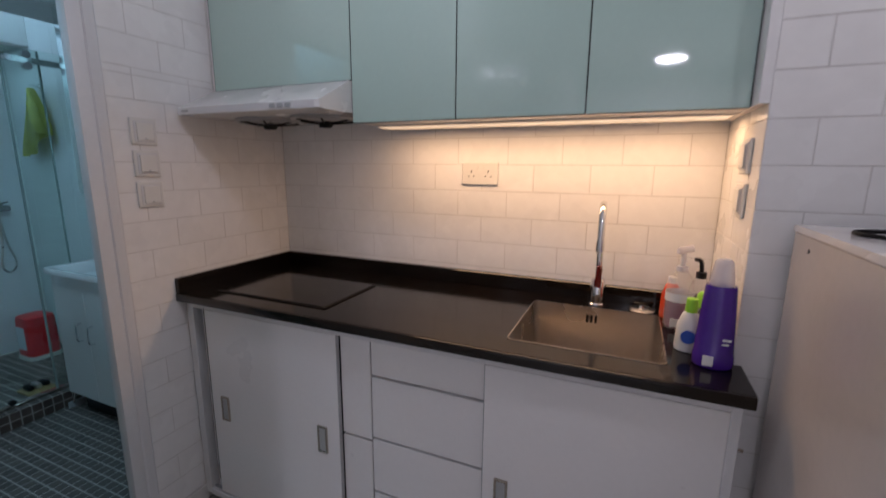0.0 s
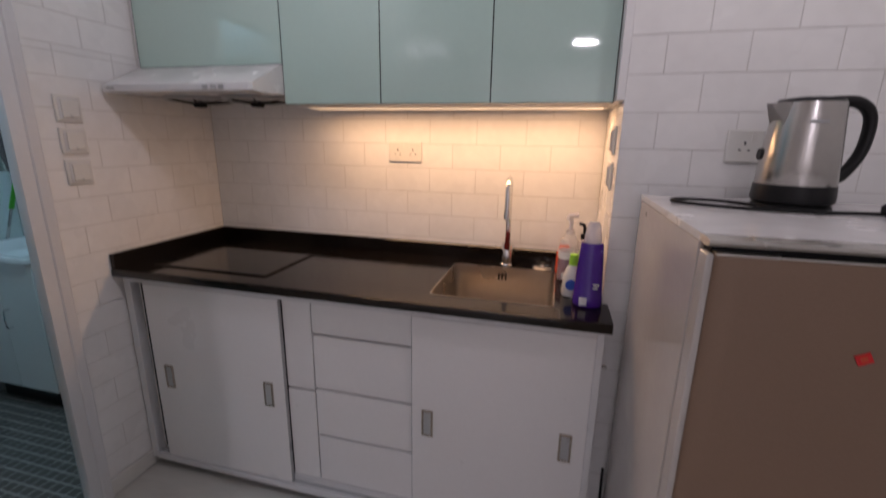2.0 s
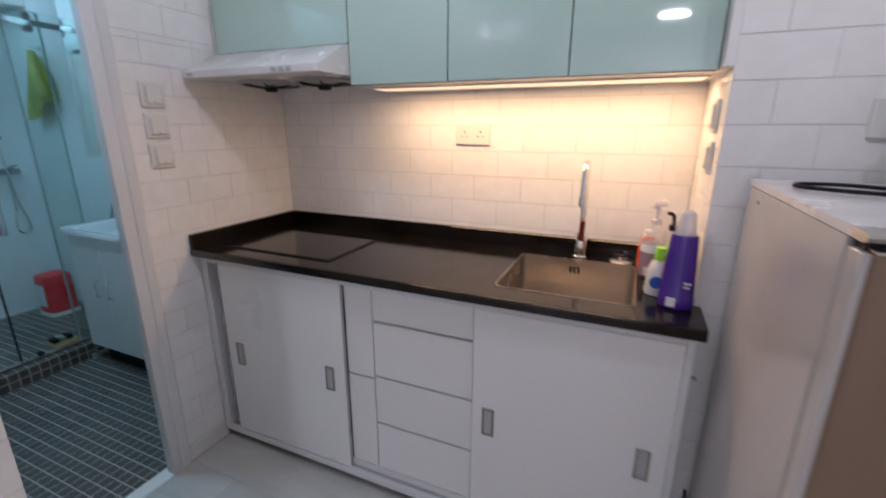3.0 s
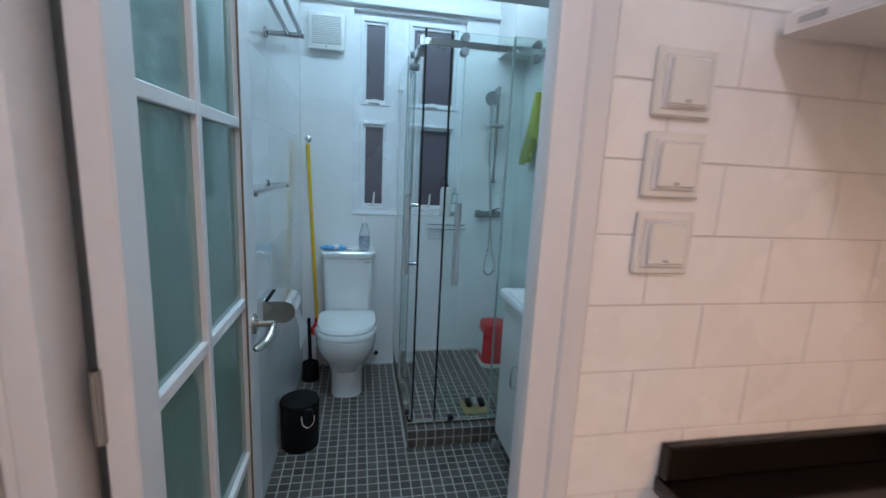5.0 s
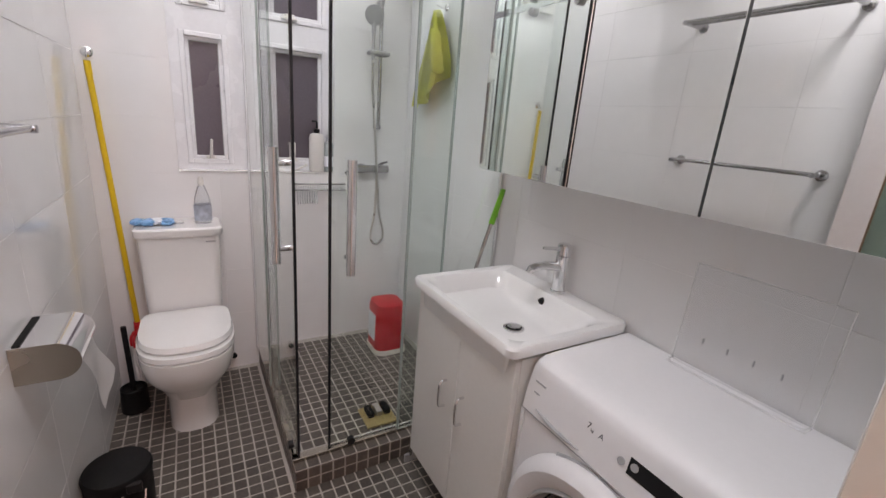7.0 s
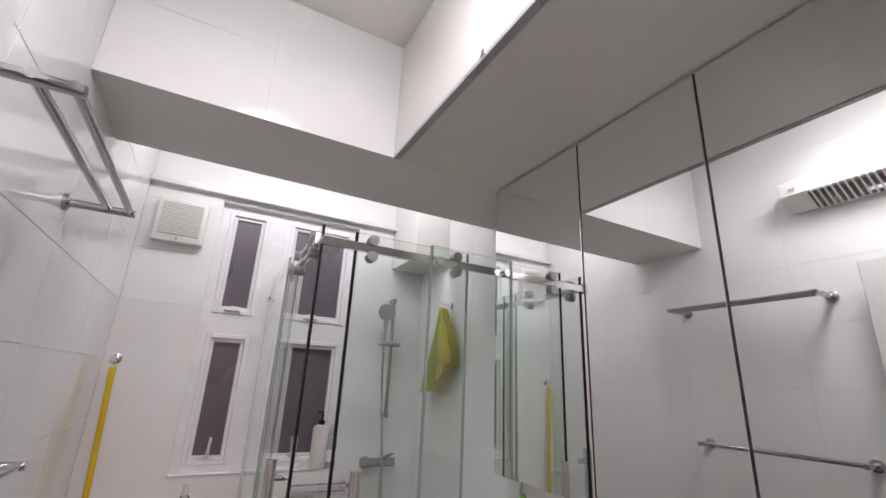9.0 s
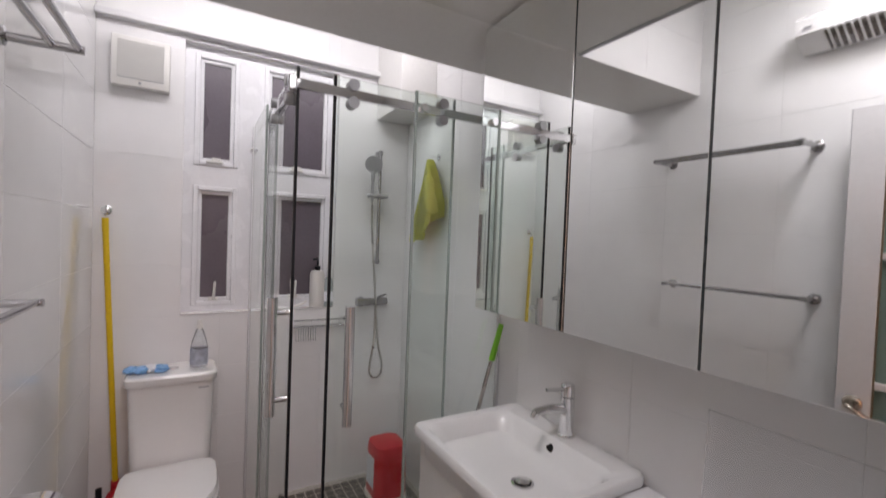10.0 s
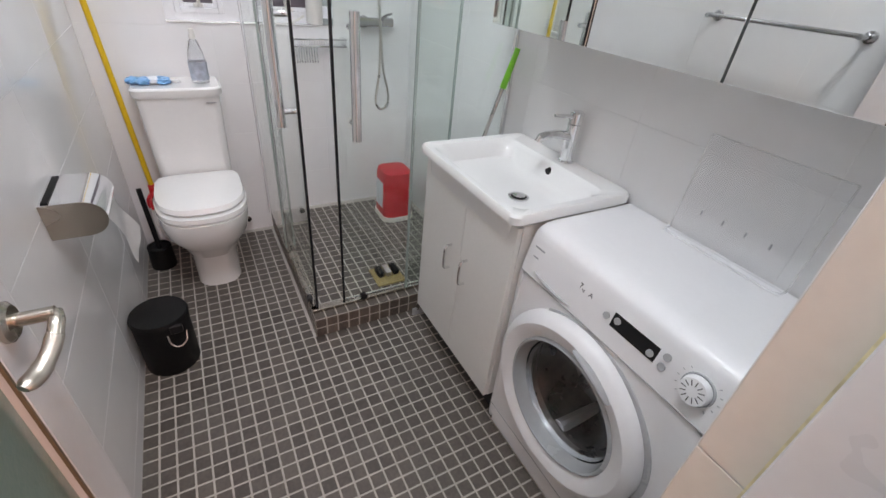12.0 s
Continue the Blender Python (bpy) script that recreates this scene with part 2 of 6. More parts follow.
def bx(bm, x0, x1, y0, y1, z0, z1, bev=0.0, seg=1):
    """A box between two corners, its edges rounded by bev."""
    m = Matrix.LocRotScale(((x0 + x1) / 2, (y0 + y1) / 2, (z0 + z1) / 2), None, (abs(x1 - x0), abs(y1 - y0), abs(z1 - z0)))
    vs = bmesh.ops.create_cube(bm, size=1, matrix=m)["verts"]
    if bev:
        es = list({e for v in vs for e in v.link_edges})
        bmesh.ops.bevel(bm, geom=es, offset=bev, segments=seg, affect="EDGES", profile=0.5)
    return bm


def box(*a, **k):
    return bx(bmesh.new(), *a, **k)


def cyl(bm, a, b, r, r2=None, n=20, caps=True):
    """A round bar or cone from a to b."""
    a, b = Vector(a), Vector(b)
    m = Matrix.Translation((a + b) / 2) @ (b - a).to_track_quat("Z", "Y").to_matrix().to_4x4()
    bmesh.ops.create_cone(bm, cap_ends=caps, segments=n, radius1=r, radius2=r if r2 is None else r2, depth=(b - a).length, matrix=m)
    return bm


def rod(*a, **k):
    return cyl(bmesh.new(), *a, **k)


def lathe(profile, at, n=32, sx=1.0, sy=1.0, axis="Z", bm=None, caps=True):
    """A turned body: profile of (radius, height) round an axis through at."""
    bm = bm or bmesh.new()
    rings = []
    for r, h in profile:
        ring = []
        for i in range(n):
            a = 2 * math.pi * i / n
            u, v = r * math.cos(a) * sx, r * math.sin(a) * sy
            p = (u, v, h) if axis == "Z" else (u, -h, v) if axis == "Y" else (h, u, v)
            ring.append(bm.verts.new(Vector(at) + Vector(p)))
        rings.append(ring)
    for a, b in zip(rings, rings[1:]):
        for i in range(n):
            bm.faces.new((a[i], a[(i + 1) % n], b[(i + 1) % n], b[i]))
    if caps and profile[0][0] > 1e-6:
        bm.faces.new(list(reversed(rings[0])))
    if caps and profile[-1][0] > 1e-6:
        bm.faces.new(rings[-1])
    bmesh.ops.recalc_face_normals(bm, faces=bm.faces[:])
    return bm


def smooth_line(pts, steps=8):
    """A Catmull-Rom line through pts."""
    p = [Vector(q) for q in pts]
    p = [p[0] * 2 - p[1]] + p + [p[-1] * 2 - p[-2]]
    out = []
    for i in range(1, len(p) - 2):
        for s in range(steps):
            t = s / steps
            out.append(0.5 * (2 * p[i] + (p[i + 1] - p[i - 1]) * t + (2 * p[i - 1] - 5 * p[i] + 4 * p[i + 1] - p[i + 2]) * t * t + (3 * p[i] - p[i - 1] - 3 * p[i + 1] + p[i + 2]) * t ** 3))
    return out + [p[-2]]


def tube(pts, r, n=10, flat=1.0, bm=None):
    """A round (or flattened) tube along a line of points; r may be one radius or one for each point."""
    bm = bm or bmesh.new()
    pts = [Vector(p) for p in pts]
    rs = r if isinstance(r, (list, tuple)) else [r] * len(pts)
    up = None
    rings = []
    for i, p in enumerate(pts):
        d = (pts[min(i + 1, len(pts) - 1)] - pts[max(i - 1, 0)]).normalized()
        if up is None:
            up = d.cross(Vector((0.31, 0.2, 0.93))).normalized()
        up = (up - d * up.dot(d)).normalized()
        side = d.cross(up)
        rings.append([bm.verts.new(p + (up * math.cos(a) + side * math.sin(a) * flat) * rs[i]) for a in (2 * math.pi * k / n for k in range(n))])
    for a, b in zip(rings, rings[1:]):
        for i in range(n):
            bm.faces.new((a[i], a[(i + 1) % n], b[(i + 1) % n], b[i]))
    bm.faces.new(list(reversed(rings[0])))
    bm.faces.new(rings[-1])
    bmesh.ops.recalc_face_normals(bm, faces=bm.faces[:])
    return bm


def loft(sections, bm=None):
    """Closed outlines of equal length, one above the other, skinned and capped."""
    bm = bm or bmesh.new()
    rings = [[bm.verts.new(p) for p in s] for s in sections]
    n = len(rings[0])
    for a, b in zip(rings, rings[1:]):
        for i in range(n):
            bm.faces.new((a[i], a[(i + 1) % n], b[(i + 1) % n], b[i]))
    bm.faces.new(list(reversed(rings[0])))
    bm.faces.new(rings[-1])
    bmesh.ops.recalc_face_normals(bm, faces=bm.faces[:])
    return bm


def rounded(cx, cy, w, d, r, z, n=6):
    """A rounded rectangle's outline at height z."""
    out = []
    for qx, qy, a0 in ((1, 1, 0), (-1, 1, 90), (-1, -1, 180), (1, -1, 270)):
        for i in range(n):
            a = radians(a0 + 90 * i / (n - 1))
            out.append((cx + qx * (w / 2 - r) + r * math.cos(a), cy + qy * (d / 2 - r) + r * math.sin(a), z))
    return out


ORIGIN = {}


def mesh_of(name, bm, mat, sharp=35):
    me = bpy.data.meshes.new(name)
    bm.to_mesh(me)
    bm.free()
    me.materials.append(mat)
    me.shade_smooth()
    me.set_sharp_from_angle(angle=radians(sharp))
    return me


def thing(name, at, label, category, group="", kind=""):
    """An Empty at a thing's base, to parent its parts."""
    ob = tagged(new(name), label, category, group, kind)
    ob.location = at
    ob.empty_display_size = 0.05
    ORIGIN[ob] = Vector(at)
    return ob


def part(name, bm, mat, parent, label="", shadow=True):
    """One mesh, given in world places, as a part of a thing or of another part."""
    o = ORIGIN[parent]
    bmesh.ops.translate(bm, verts=bm.verts[:], vec=-o)
    ob = new(name, mesh_of(name, bm, mat))
    ob.parent = parent
    ORIGIN[ob] = o
    if label:
        ob["label"] = label
    if not shadow:
        ob.visible_shadow = False
    return ob


def whole(name, bm, mat, label="", category="", group="", kind=""):
    """A thing or a piece of the setting that is one mesh."""
    ob = tagged(new(name, mesh_of(name, bm, mat)), label, category, group, kind)
    ORIGIN[ob] = Vector((0, 0, 0))
    return ob


def setting(name, bm, mat, label="", category=""):
    return whole(name, bm, mat, label, category or name.split("_")[0], "", "structure")


PIECES = {}


def piece(name, parent, mat, u, v, w, size, bev=0.0007):
    """A small block centred at (u, v, w); alike blocks share one mesh."""
    key = (name, mat.name, tuple(round(s, 4) for s in size))
    if key not in PIECES:
        sx, sy, sz = size
        PIECES[key] = mesh_of(name, box(-sx / 2, sx / 2, -sy / 2, sy / 2, -sz / 2, sz / 2, bev=bev), mat)
    ob = new(name, PIECES[key])
    ob.parent = parent
    ob.location = Vector((u, v, w)) - ORIGIN[parent]
    return ob


def tile_wall(parent, mat, axis, face, out, a0, a1, z0, z1, w, h, joint, thick, a_ref, z_ref, stagger, holes=(), name="tile"):
    """Tiles on an upright wall. axis: the way the wall runs. holes: (a0, a1, z0, z1) left free."""
    rows = range(math.floor((z0 - z_ref) / h), math.ceil((z1 - z_ref) / h))
    for k in rows:
        zz0, zz1 = max(z_ref + k * h, z0), min(z_ref + (k + 1) * h, z1)
        if zz1 - zz0 < 0.012:
            continue
        ref = a_ref + (w / 2 if stagger and k % 2 else 0)
        for j in range(math.floor((a0 - ref) / w), math.ceil((a1 - ref) / w)):
            spans = [(max(ref + j * w, a0), min(ref + (j + 1) * w, a1), zz0, zz1)]
            for h0, h1, g0, g1 in holes:
                cut = []
                for s0, s1, t0, t1 in spans:
                    if s1 <= h0 or s0 >= h1 or t1 <= g0 or t0 >= g1:
                        cut.append((s0, s1, t0, t1))
                        continue
                    if s0 < h0:
                        cut.append((s0, h0, t0, t1))
                    if s1 > h1:
                        cut.append((h1, s1, t0, t1))
                    m0, m1 = max(s0, h0), min(s1, h1)
                    if t0 < g0:
                        cut.append((m0, m1, t0, g0))
                    if t1 > g1:
                        cut.append((m0, m1, g1, t1))
                spans = cut
            for s0, s1, t0, t1 in spans:
                if s1 - s0 < 0.01 or t1 - t0 < 0.01:
                    continue
                la, lz = s1 - s0 - joint, t1 - t0 - joint
                c = face + out * thick / 2
                mid, mz = (s0 + s1) / 2, (t0 + t1) / 2
                if axis == "x":
                    piece(name, parent, mat, mid, c, mz, (la, thick, lz))
                else:
                    piece(name, parent, mat, c, mid, mz, (thick, la, lz))

# ---- the setting ----
T = 0.0014                                                    # tile thickness on walls
floor_kitchen = setting("floor_kitchen", box(0.0, XR, YS, KB + 0.1, -0.1, ZK - 0.0015), M_PLANKJOINT, "kitchen floor of pale grey wood-look planks", "floor")
floor_bathroom = setting("floor_bathroom", box(XW, -0.05, YL - 0.05, YB + 0.05, -0.1, 0.0014), M_MGROUT, "bathroom floor of dark square mosaic tiles with pale grout", "floor")
setting("ceiling_kitchen", box(-WT, XR + 0.1, YS - 0.1, KB + 0.1, KC, KC + 0.1), M_CEIL, "white painted kitchen ceiling", "ceiling")
setting("ceiling_bathroom", box(XW - 0.1, -WT, YL - 0.1, YB + 0.1, BC, BC + 0.1), M_CEIL, "white painted bathroom ceiling", "ceiling")

bm = bmesh.new()
bx(bm, -WT + T, -T, YS, 1.575, -0.1, KC)
bx(bm, -WT + T, -T, 2.240 + T, KB + 0.1, -0.1, KC)
bx(bm, -WT + T, -T, 1.575, 2.240 + T, 2.075, KC)
wall_between = setting("wall_between", bm, M_GROUT, "white tiled wall with the bathroom doorway through it", "wall")
wall_niche_back = setting("wall_niche_back", box(-T, NX + 0.1, KB + T, KB + 0.1, 0, KC), M_GROUT, "white brick-tiled wall behind the worktop", "wall")
wall_niche_side = setting("wall_niche_side", box(NX + T, NX + 0.1, NY + T, KB + T, 0, KC), M_GROUT, "narrow tiled return beside the worktop", "wall")
wall_fridge = setting("wall_fridge", box(NX + 0.1, XR, NY + T, NY + 0.1, 0, KC), M_GROUT, "white brick-tiled wall behind the fridge", "wall")
wall_corner = setting("wall_corner", box(0.0, XC - T, YS, YC - T, 0, KC), M_GROUT, "white brick-tiled wall corner beside the bathroom doorway", "wall")
setting("wall_right", box(XR, XR + 0.1, YS, KB, 0, KC), M_PAINT, "plain white painted wall", "wall")
setting("wall_behind", box(XC, XR, YS - 0.1, YS, 0, KC), M_PAINT, "plain white painted wall", "wall")

wall_towel = setting("wall_towel", box(XW - 0.1, -WT, YL - 0.1, YL - T, -0.1, BC), M_BGROUT, "glossy white tiled bathroom wall with towel rails", "wall")
wall_mirror = setting("wall_mirror", box(XW - 0.1, -WT, YB + T, YB + 0.1, -0.1, BC), M_BGROUT, "glossy white tiled wall behind the basin", "wall")
WY0, WY1, WZ0, WZ1 = 1.882, 2.615, 1.090, 2.385               # window recess
bm = bmesh.new()
bx(bm, XW - 0.16, XW - T, YL - T, WY0, -0.1, BC)
bx(bm, XW - 0.16, XW - T, WY1, YB + T, -0.1, BC)
bx(bm, XW - 0.16, XW - T, WY0, WY1, -0.1, WZ0)
bx(bm, XW - 0.16, XW - T, WY0, WY1, WZ1, BC)
wall_window = setting("wall_window", bm, M_BGROUT, "glossy white tiled wall with two narrow windows", "wall")

SZ, SX0, SX1, CY = 2.245, -1.70, -1.31, 2.372                 # soffit
beam = setting("ceiling_beam", box(SX0, SX1 - T, YL, YB, SZ + T, BC), M_BGROUT, "boxed-in white tiled beam under the bathroom ceiling", "beam")
setting("trim_beam_soffit", box(SX0, SX1, YL, YB, SZ, SZ + T), M_CEIL, "pale grey underside of the beam", "trim")
setting("duct_box", box(XW, -2.12, 2.835, YB, 2.17, 2.62, bev=0.003), M_CEIL, "boxed-in duct in the corner above the shower", "trim")
setting("trim_ledge", box(XW, XW + 0.045, YL, YB, 2.405, 2.432, bev=0.003), M_ALU, "thin white ledge above the windows", "trim")

# door frame, threshold, jamb
bm = bmesh.new()
bx(bm, -0.07, 0.014, 1.545, 1.592, 0.0, 2.075, bev=0.006, seg=2)
bx(bm, -0.030, 0.014, 2.165, 2.245, 0.0, 2.075, bev=0.006, seg=2)
bx(bm, -0.080, -0.029, 2.212, 2.245, 0.0, 2.075, bev=0.005, seg=2)
bx(bm, -0.07, 0.014, 1.592, 2.212, 2.030, 2.075, bev=0.006, seg=2)
bx(bm, 0.002, 0.020, YC + 0.0025, 1.556, 0.05, 2.093, bev=0.004)
bx(bm, 0.002, 0.020, 2.205, 2.240, 0.05, 2.093, bev=0.004)
bx(bm, 0.002, 0.020, 1.556, 2.205, 2.066, 2.093, bev=0.004)
setting("trim_door_frame", bm, M_ALU, "white painted bathroom door frame", "door frame")
setting("trim_threshold", box(-0.055, 0.012, 1.592, 2.212, -0.05, ZK + 0.004, bev=0.004), M_CERAMIC, "white stone door threshold", "threshold")
setting("trim_silicone", box(-0.0835, -0.0795, 2.2355, 2.2405, 0.05, 2.03), M_SILICONE, "yellowed bead of sealant along the door frame", "sealant")
setting("baseboard_kitchen", box(0.0, 0.010, 2.240, 2.44, ZK, 0.12, bev=0.002), M_PLASTIC, "low white skirting", "baseboard")

# windows
for i, (y0, y1) in enumerate(((1.924, 2.120), (2.235, 2.585))):
    for j, (z0, z1) in enumerate(((1.125, 1.715), (1.815, 2.355))):
        w = thing(f"window_{1 + i * 2 + j}", (XW - 0.085, (y0 + y1) / 2, z0), "narrow white aluminium window with dark frosted glass", "window", "bathroom windows", "structure")
        bm = bmesh.new()
        x0, x1, f = XW - 0.095, XW - 0.040, 0.022
        bx(bm, x0, x1, y0, y0 + f, z0, z1, bev=0.003)
        bx(bm, x0, x1, y1 - f, y1, z0, z1, bev=0.003)
        bx(bm, x0, x1, y0 + f, y1 - f, z0, z0 + f, bev=0.003)
        bx(bm, x0, x1, y0 + f, y1 - f, z1 - f, z1, bev=0.003)
        part("window_frame", bm, M_WINFRAME, w)
        bm = bmesh.new()
        g = f + 0.016
        for a in ((y0 + f, y0 + g, z0 + f, z1 - f), (y1 - g, y1 - f, z0 + f, z1 - f), (y0 + g, y1 - g, z0 + f, z0 + g), (y0 + g, y1 - g, z1 - g, z1 - f)):
            bx(bm, x0 + 0.01, x1 - 0.016, *a, bev=0.002)
        part("sash", bm, M_WINFRAME, w)
        bm = bmesh.new()
        for a in ((y0 + g, y0 + g + 0.003, z0 + g, z1 - g), (y1 - g - 0.003, y1 - g, z0 + g, z1 - g), (y0 + g, y1 - g, z1 - g - 0.003, z1 - g)):
            bx(bm, x0 + 0.027, x0 + 0.031, *a)
        part("gasket", bm, M_GREYPL, w)
        part("pane", box(x0 + 0.020, x0 + 0.026, y0 + g - 0.004, y1 - g + 0.004, z0 + g - 0.004, z1 - g + 0.004), M_WINGLASS, w)
        c = (y0 + y1) / 2
        bm = bx(bmesh.new(), x1 - 0.018, x1 + 0.004, c - 0.02, c + 0.02, z0 + f + 0.002, z0 + f + 0.018, bev=0.003)
        if j == 0:
            tube(smooth_line([(x1, c, z0 + 0.03), (x1 + 0.012, c + 0.003, z0 + 0.07), (x1 + 0.006, c + 0.006, z0 + 0.12)]), [0.015] * 8 + [0.013] * 8 + [0.004], 8, 0.5, bm)
        else:
            bx(bm, x1, x1 + 0.014, c - 0.045, c + 0.03, z0 + 0.012, z0 + 0.026, bev=0.004)
        part("window_handle", bm, M_PLASTIC, w)
bm = bmesh.new()
for a in ((WY0, 1.924, WZ0, WZ1), (2.120, 2.235, WZ0, WZ1), (2.585, WY1, WZ0, WZ1), (1.924, 2.120, WZ0, 1.125), (1.924, 2.120, 1.715, 1.815), (1.924, 2.120, 2.355, WZ1), (2.235, 2.585, WZ0, 1.125), (2.235, 2.585, 1.715, 1.815), (2.235, 2.585, 2.355, WZ1)):
    bx(bm, XW - 0.088, XW - 0.046, *a)
setting("trim_window_surround", bm, M_WINFRAME, "white frame around the pair of windows", "window frame")
setting("trim_window_sill", box(XW - 0.044, XW + 0.004, WY0 + 0.001, WY1 - 0.001, 1.0915, 1.0955, bev=0.001), M_CERAMIC, "white window sill", "sill")
setting("backdrop_night", box(XW - 0.6, XW - 0.58, 0.8, 3.8, 0, 3.6), M_EDGE, "dark night outside the window", "backdrop")

# ---- kitchen things ----


def cabinet_base():
    c = thing("base_cabinet", (0.9, 2.7, ZK), "white sliding-door kitchen base cabinet under the black worktop", "cabinet")
    y, z0, z1 = 2.432, 0.088, 0.925
    bm = bmesh.new()
    bx(bm, 0.030, 0.046, 2.47, 2.98, z0 + 0.02, 0.925)
    bx(bm, 1.786, 1.802, 2.4705, 2.98, z0 + 0.02, 0.925)
    bx(bm, 0.046, 1.786, 2.47, 2.98, z0 + 0.02, z0 + 0.038)
    bx(bm, 0.046, 1.786, 2.965, 2.98, z0 + 0.038, 0.925)
    bx(bm, 0.820, 0.836, 2.48, 2.965, z0 + 0.038, 0.925)
    bx(bm, 1.200, 1.216, 2.48, 2.965, z0 + 0.038, 0.925)
    part("body", bm, M_LAMINATE, c)
    bm = bmesh.new()
    bx(bm, 0.008, 0.040, y, 2.47, z0, z1, bev=0.002)
    bx(bm, 1.782, 1.804, y, 2.47, z0, z1, bev=0.002)
    bx(bm, 0.040, 1.782, y, 2.47, 0.898, z1, bev=0.002)
    bx(bm, 0.040, 1.782, y - 0.004, 2.47, z0, z0 + 0.026, bev=0.002)
    part("face_frame", bm, M_ALU, c, "white aluminium face frame")
    part("track", box(0.045, 1.78, y + 0.012, y + 0.02, z0 + 0.026, z0 + 0.034), M_GREYPL, c)
    for x0, x1, hx in ((0.098, 0.700, (0.149, 0.612)), (1.206, 1.782, (1.242, 1.701))):
        d = part("sliding_door", box(x0, x1, y + 0.002, y + 0.020, z0 + 0.030, 0.896, bev=0.0015), M_LAMINATE, c)
        part("door_edge", box(x0 - 0.0025, x0, y + 0.004, y + 0.018, z0 + 0.032, 0.894), M_GREYPL, d)
        part("door_edge", box(x1, x1 + 0.0025, y + 0.004, y + 0.018, z0 + 0.032, 0.894), M_GREYPL, d)
        for h in hx:
            bm = bmesh.new()
            for a in ((h, h + 0.007, 0.456, 0.556), (h + 0.033, h + 0.040, 0.456, 0.556), (h + 0.007, h + 0.033, 0.456, 0.463), (h + 0.007, h + 0.033, 0.549, 0.556)):
                bx(bm, a[0], a[1], y - 0.004, y + 0.004, a[2], a[3], bev=0.001)
            hh = part("handle", bm, M_SATIN, d, "recessed satin metal finger pull")
            part("handle_recess", box(h + 0.007, h + 0.033, y - 0.001, y + 0.0015, 0.463, 0.549), M_GREYPL, d)
    for z0d, z1d in ((0.776, 0.896), (0.556, 0.768), (0.356, 0.548), (0.150, 0.348)):
        part("drawer_front", box(0.822, 1.202, y + 0.022, y + 0.040, z0d, z1d, bev=0.0015), M_LAMINATE, c)
    for z0d, z1d in ((0.542, 0.896), (0.150, 0.534)):
        part("filler_panel", box(0.704, 0.818, y + 0.022, y + 0.040, z0d, z1d, bev=0.0015), M_LAMINATE, c)
    # Added near-black sheet behind the fronts, colouring their gaps as if in shade.
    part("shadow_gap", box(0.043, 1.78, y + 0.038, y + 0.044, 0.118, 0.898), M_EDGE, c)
    part("plinth_strip", box(0.70, 1.206, y + 0.020, y + 0.04, 0.118, 0.148, bev=0.001), M_ALU, c)
    part("side_catch", rod((1.804, 2.450, 0.800), (1.818, 2.450, 0.800), 0.004, n=10), M_SATIN, c)
    for x in (0.13, 1.70):
        for yy in (2.52, 2.92):
            part("foot", lathe([(0.030, 0), (0.030, 0.012), (0.016, 0.016), (0.016, 0.06)], (x, yy, ZK), 16), M_DARK, c, "black adjustable foot")


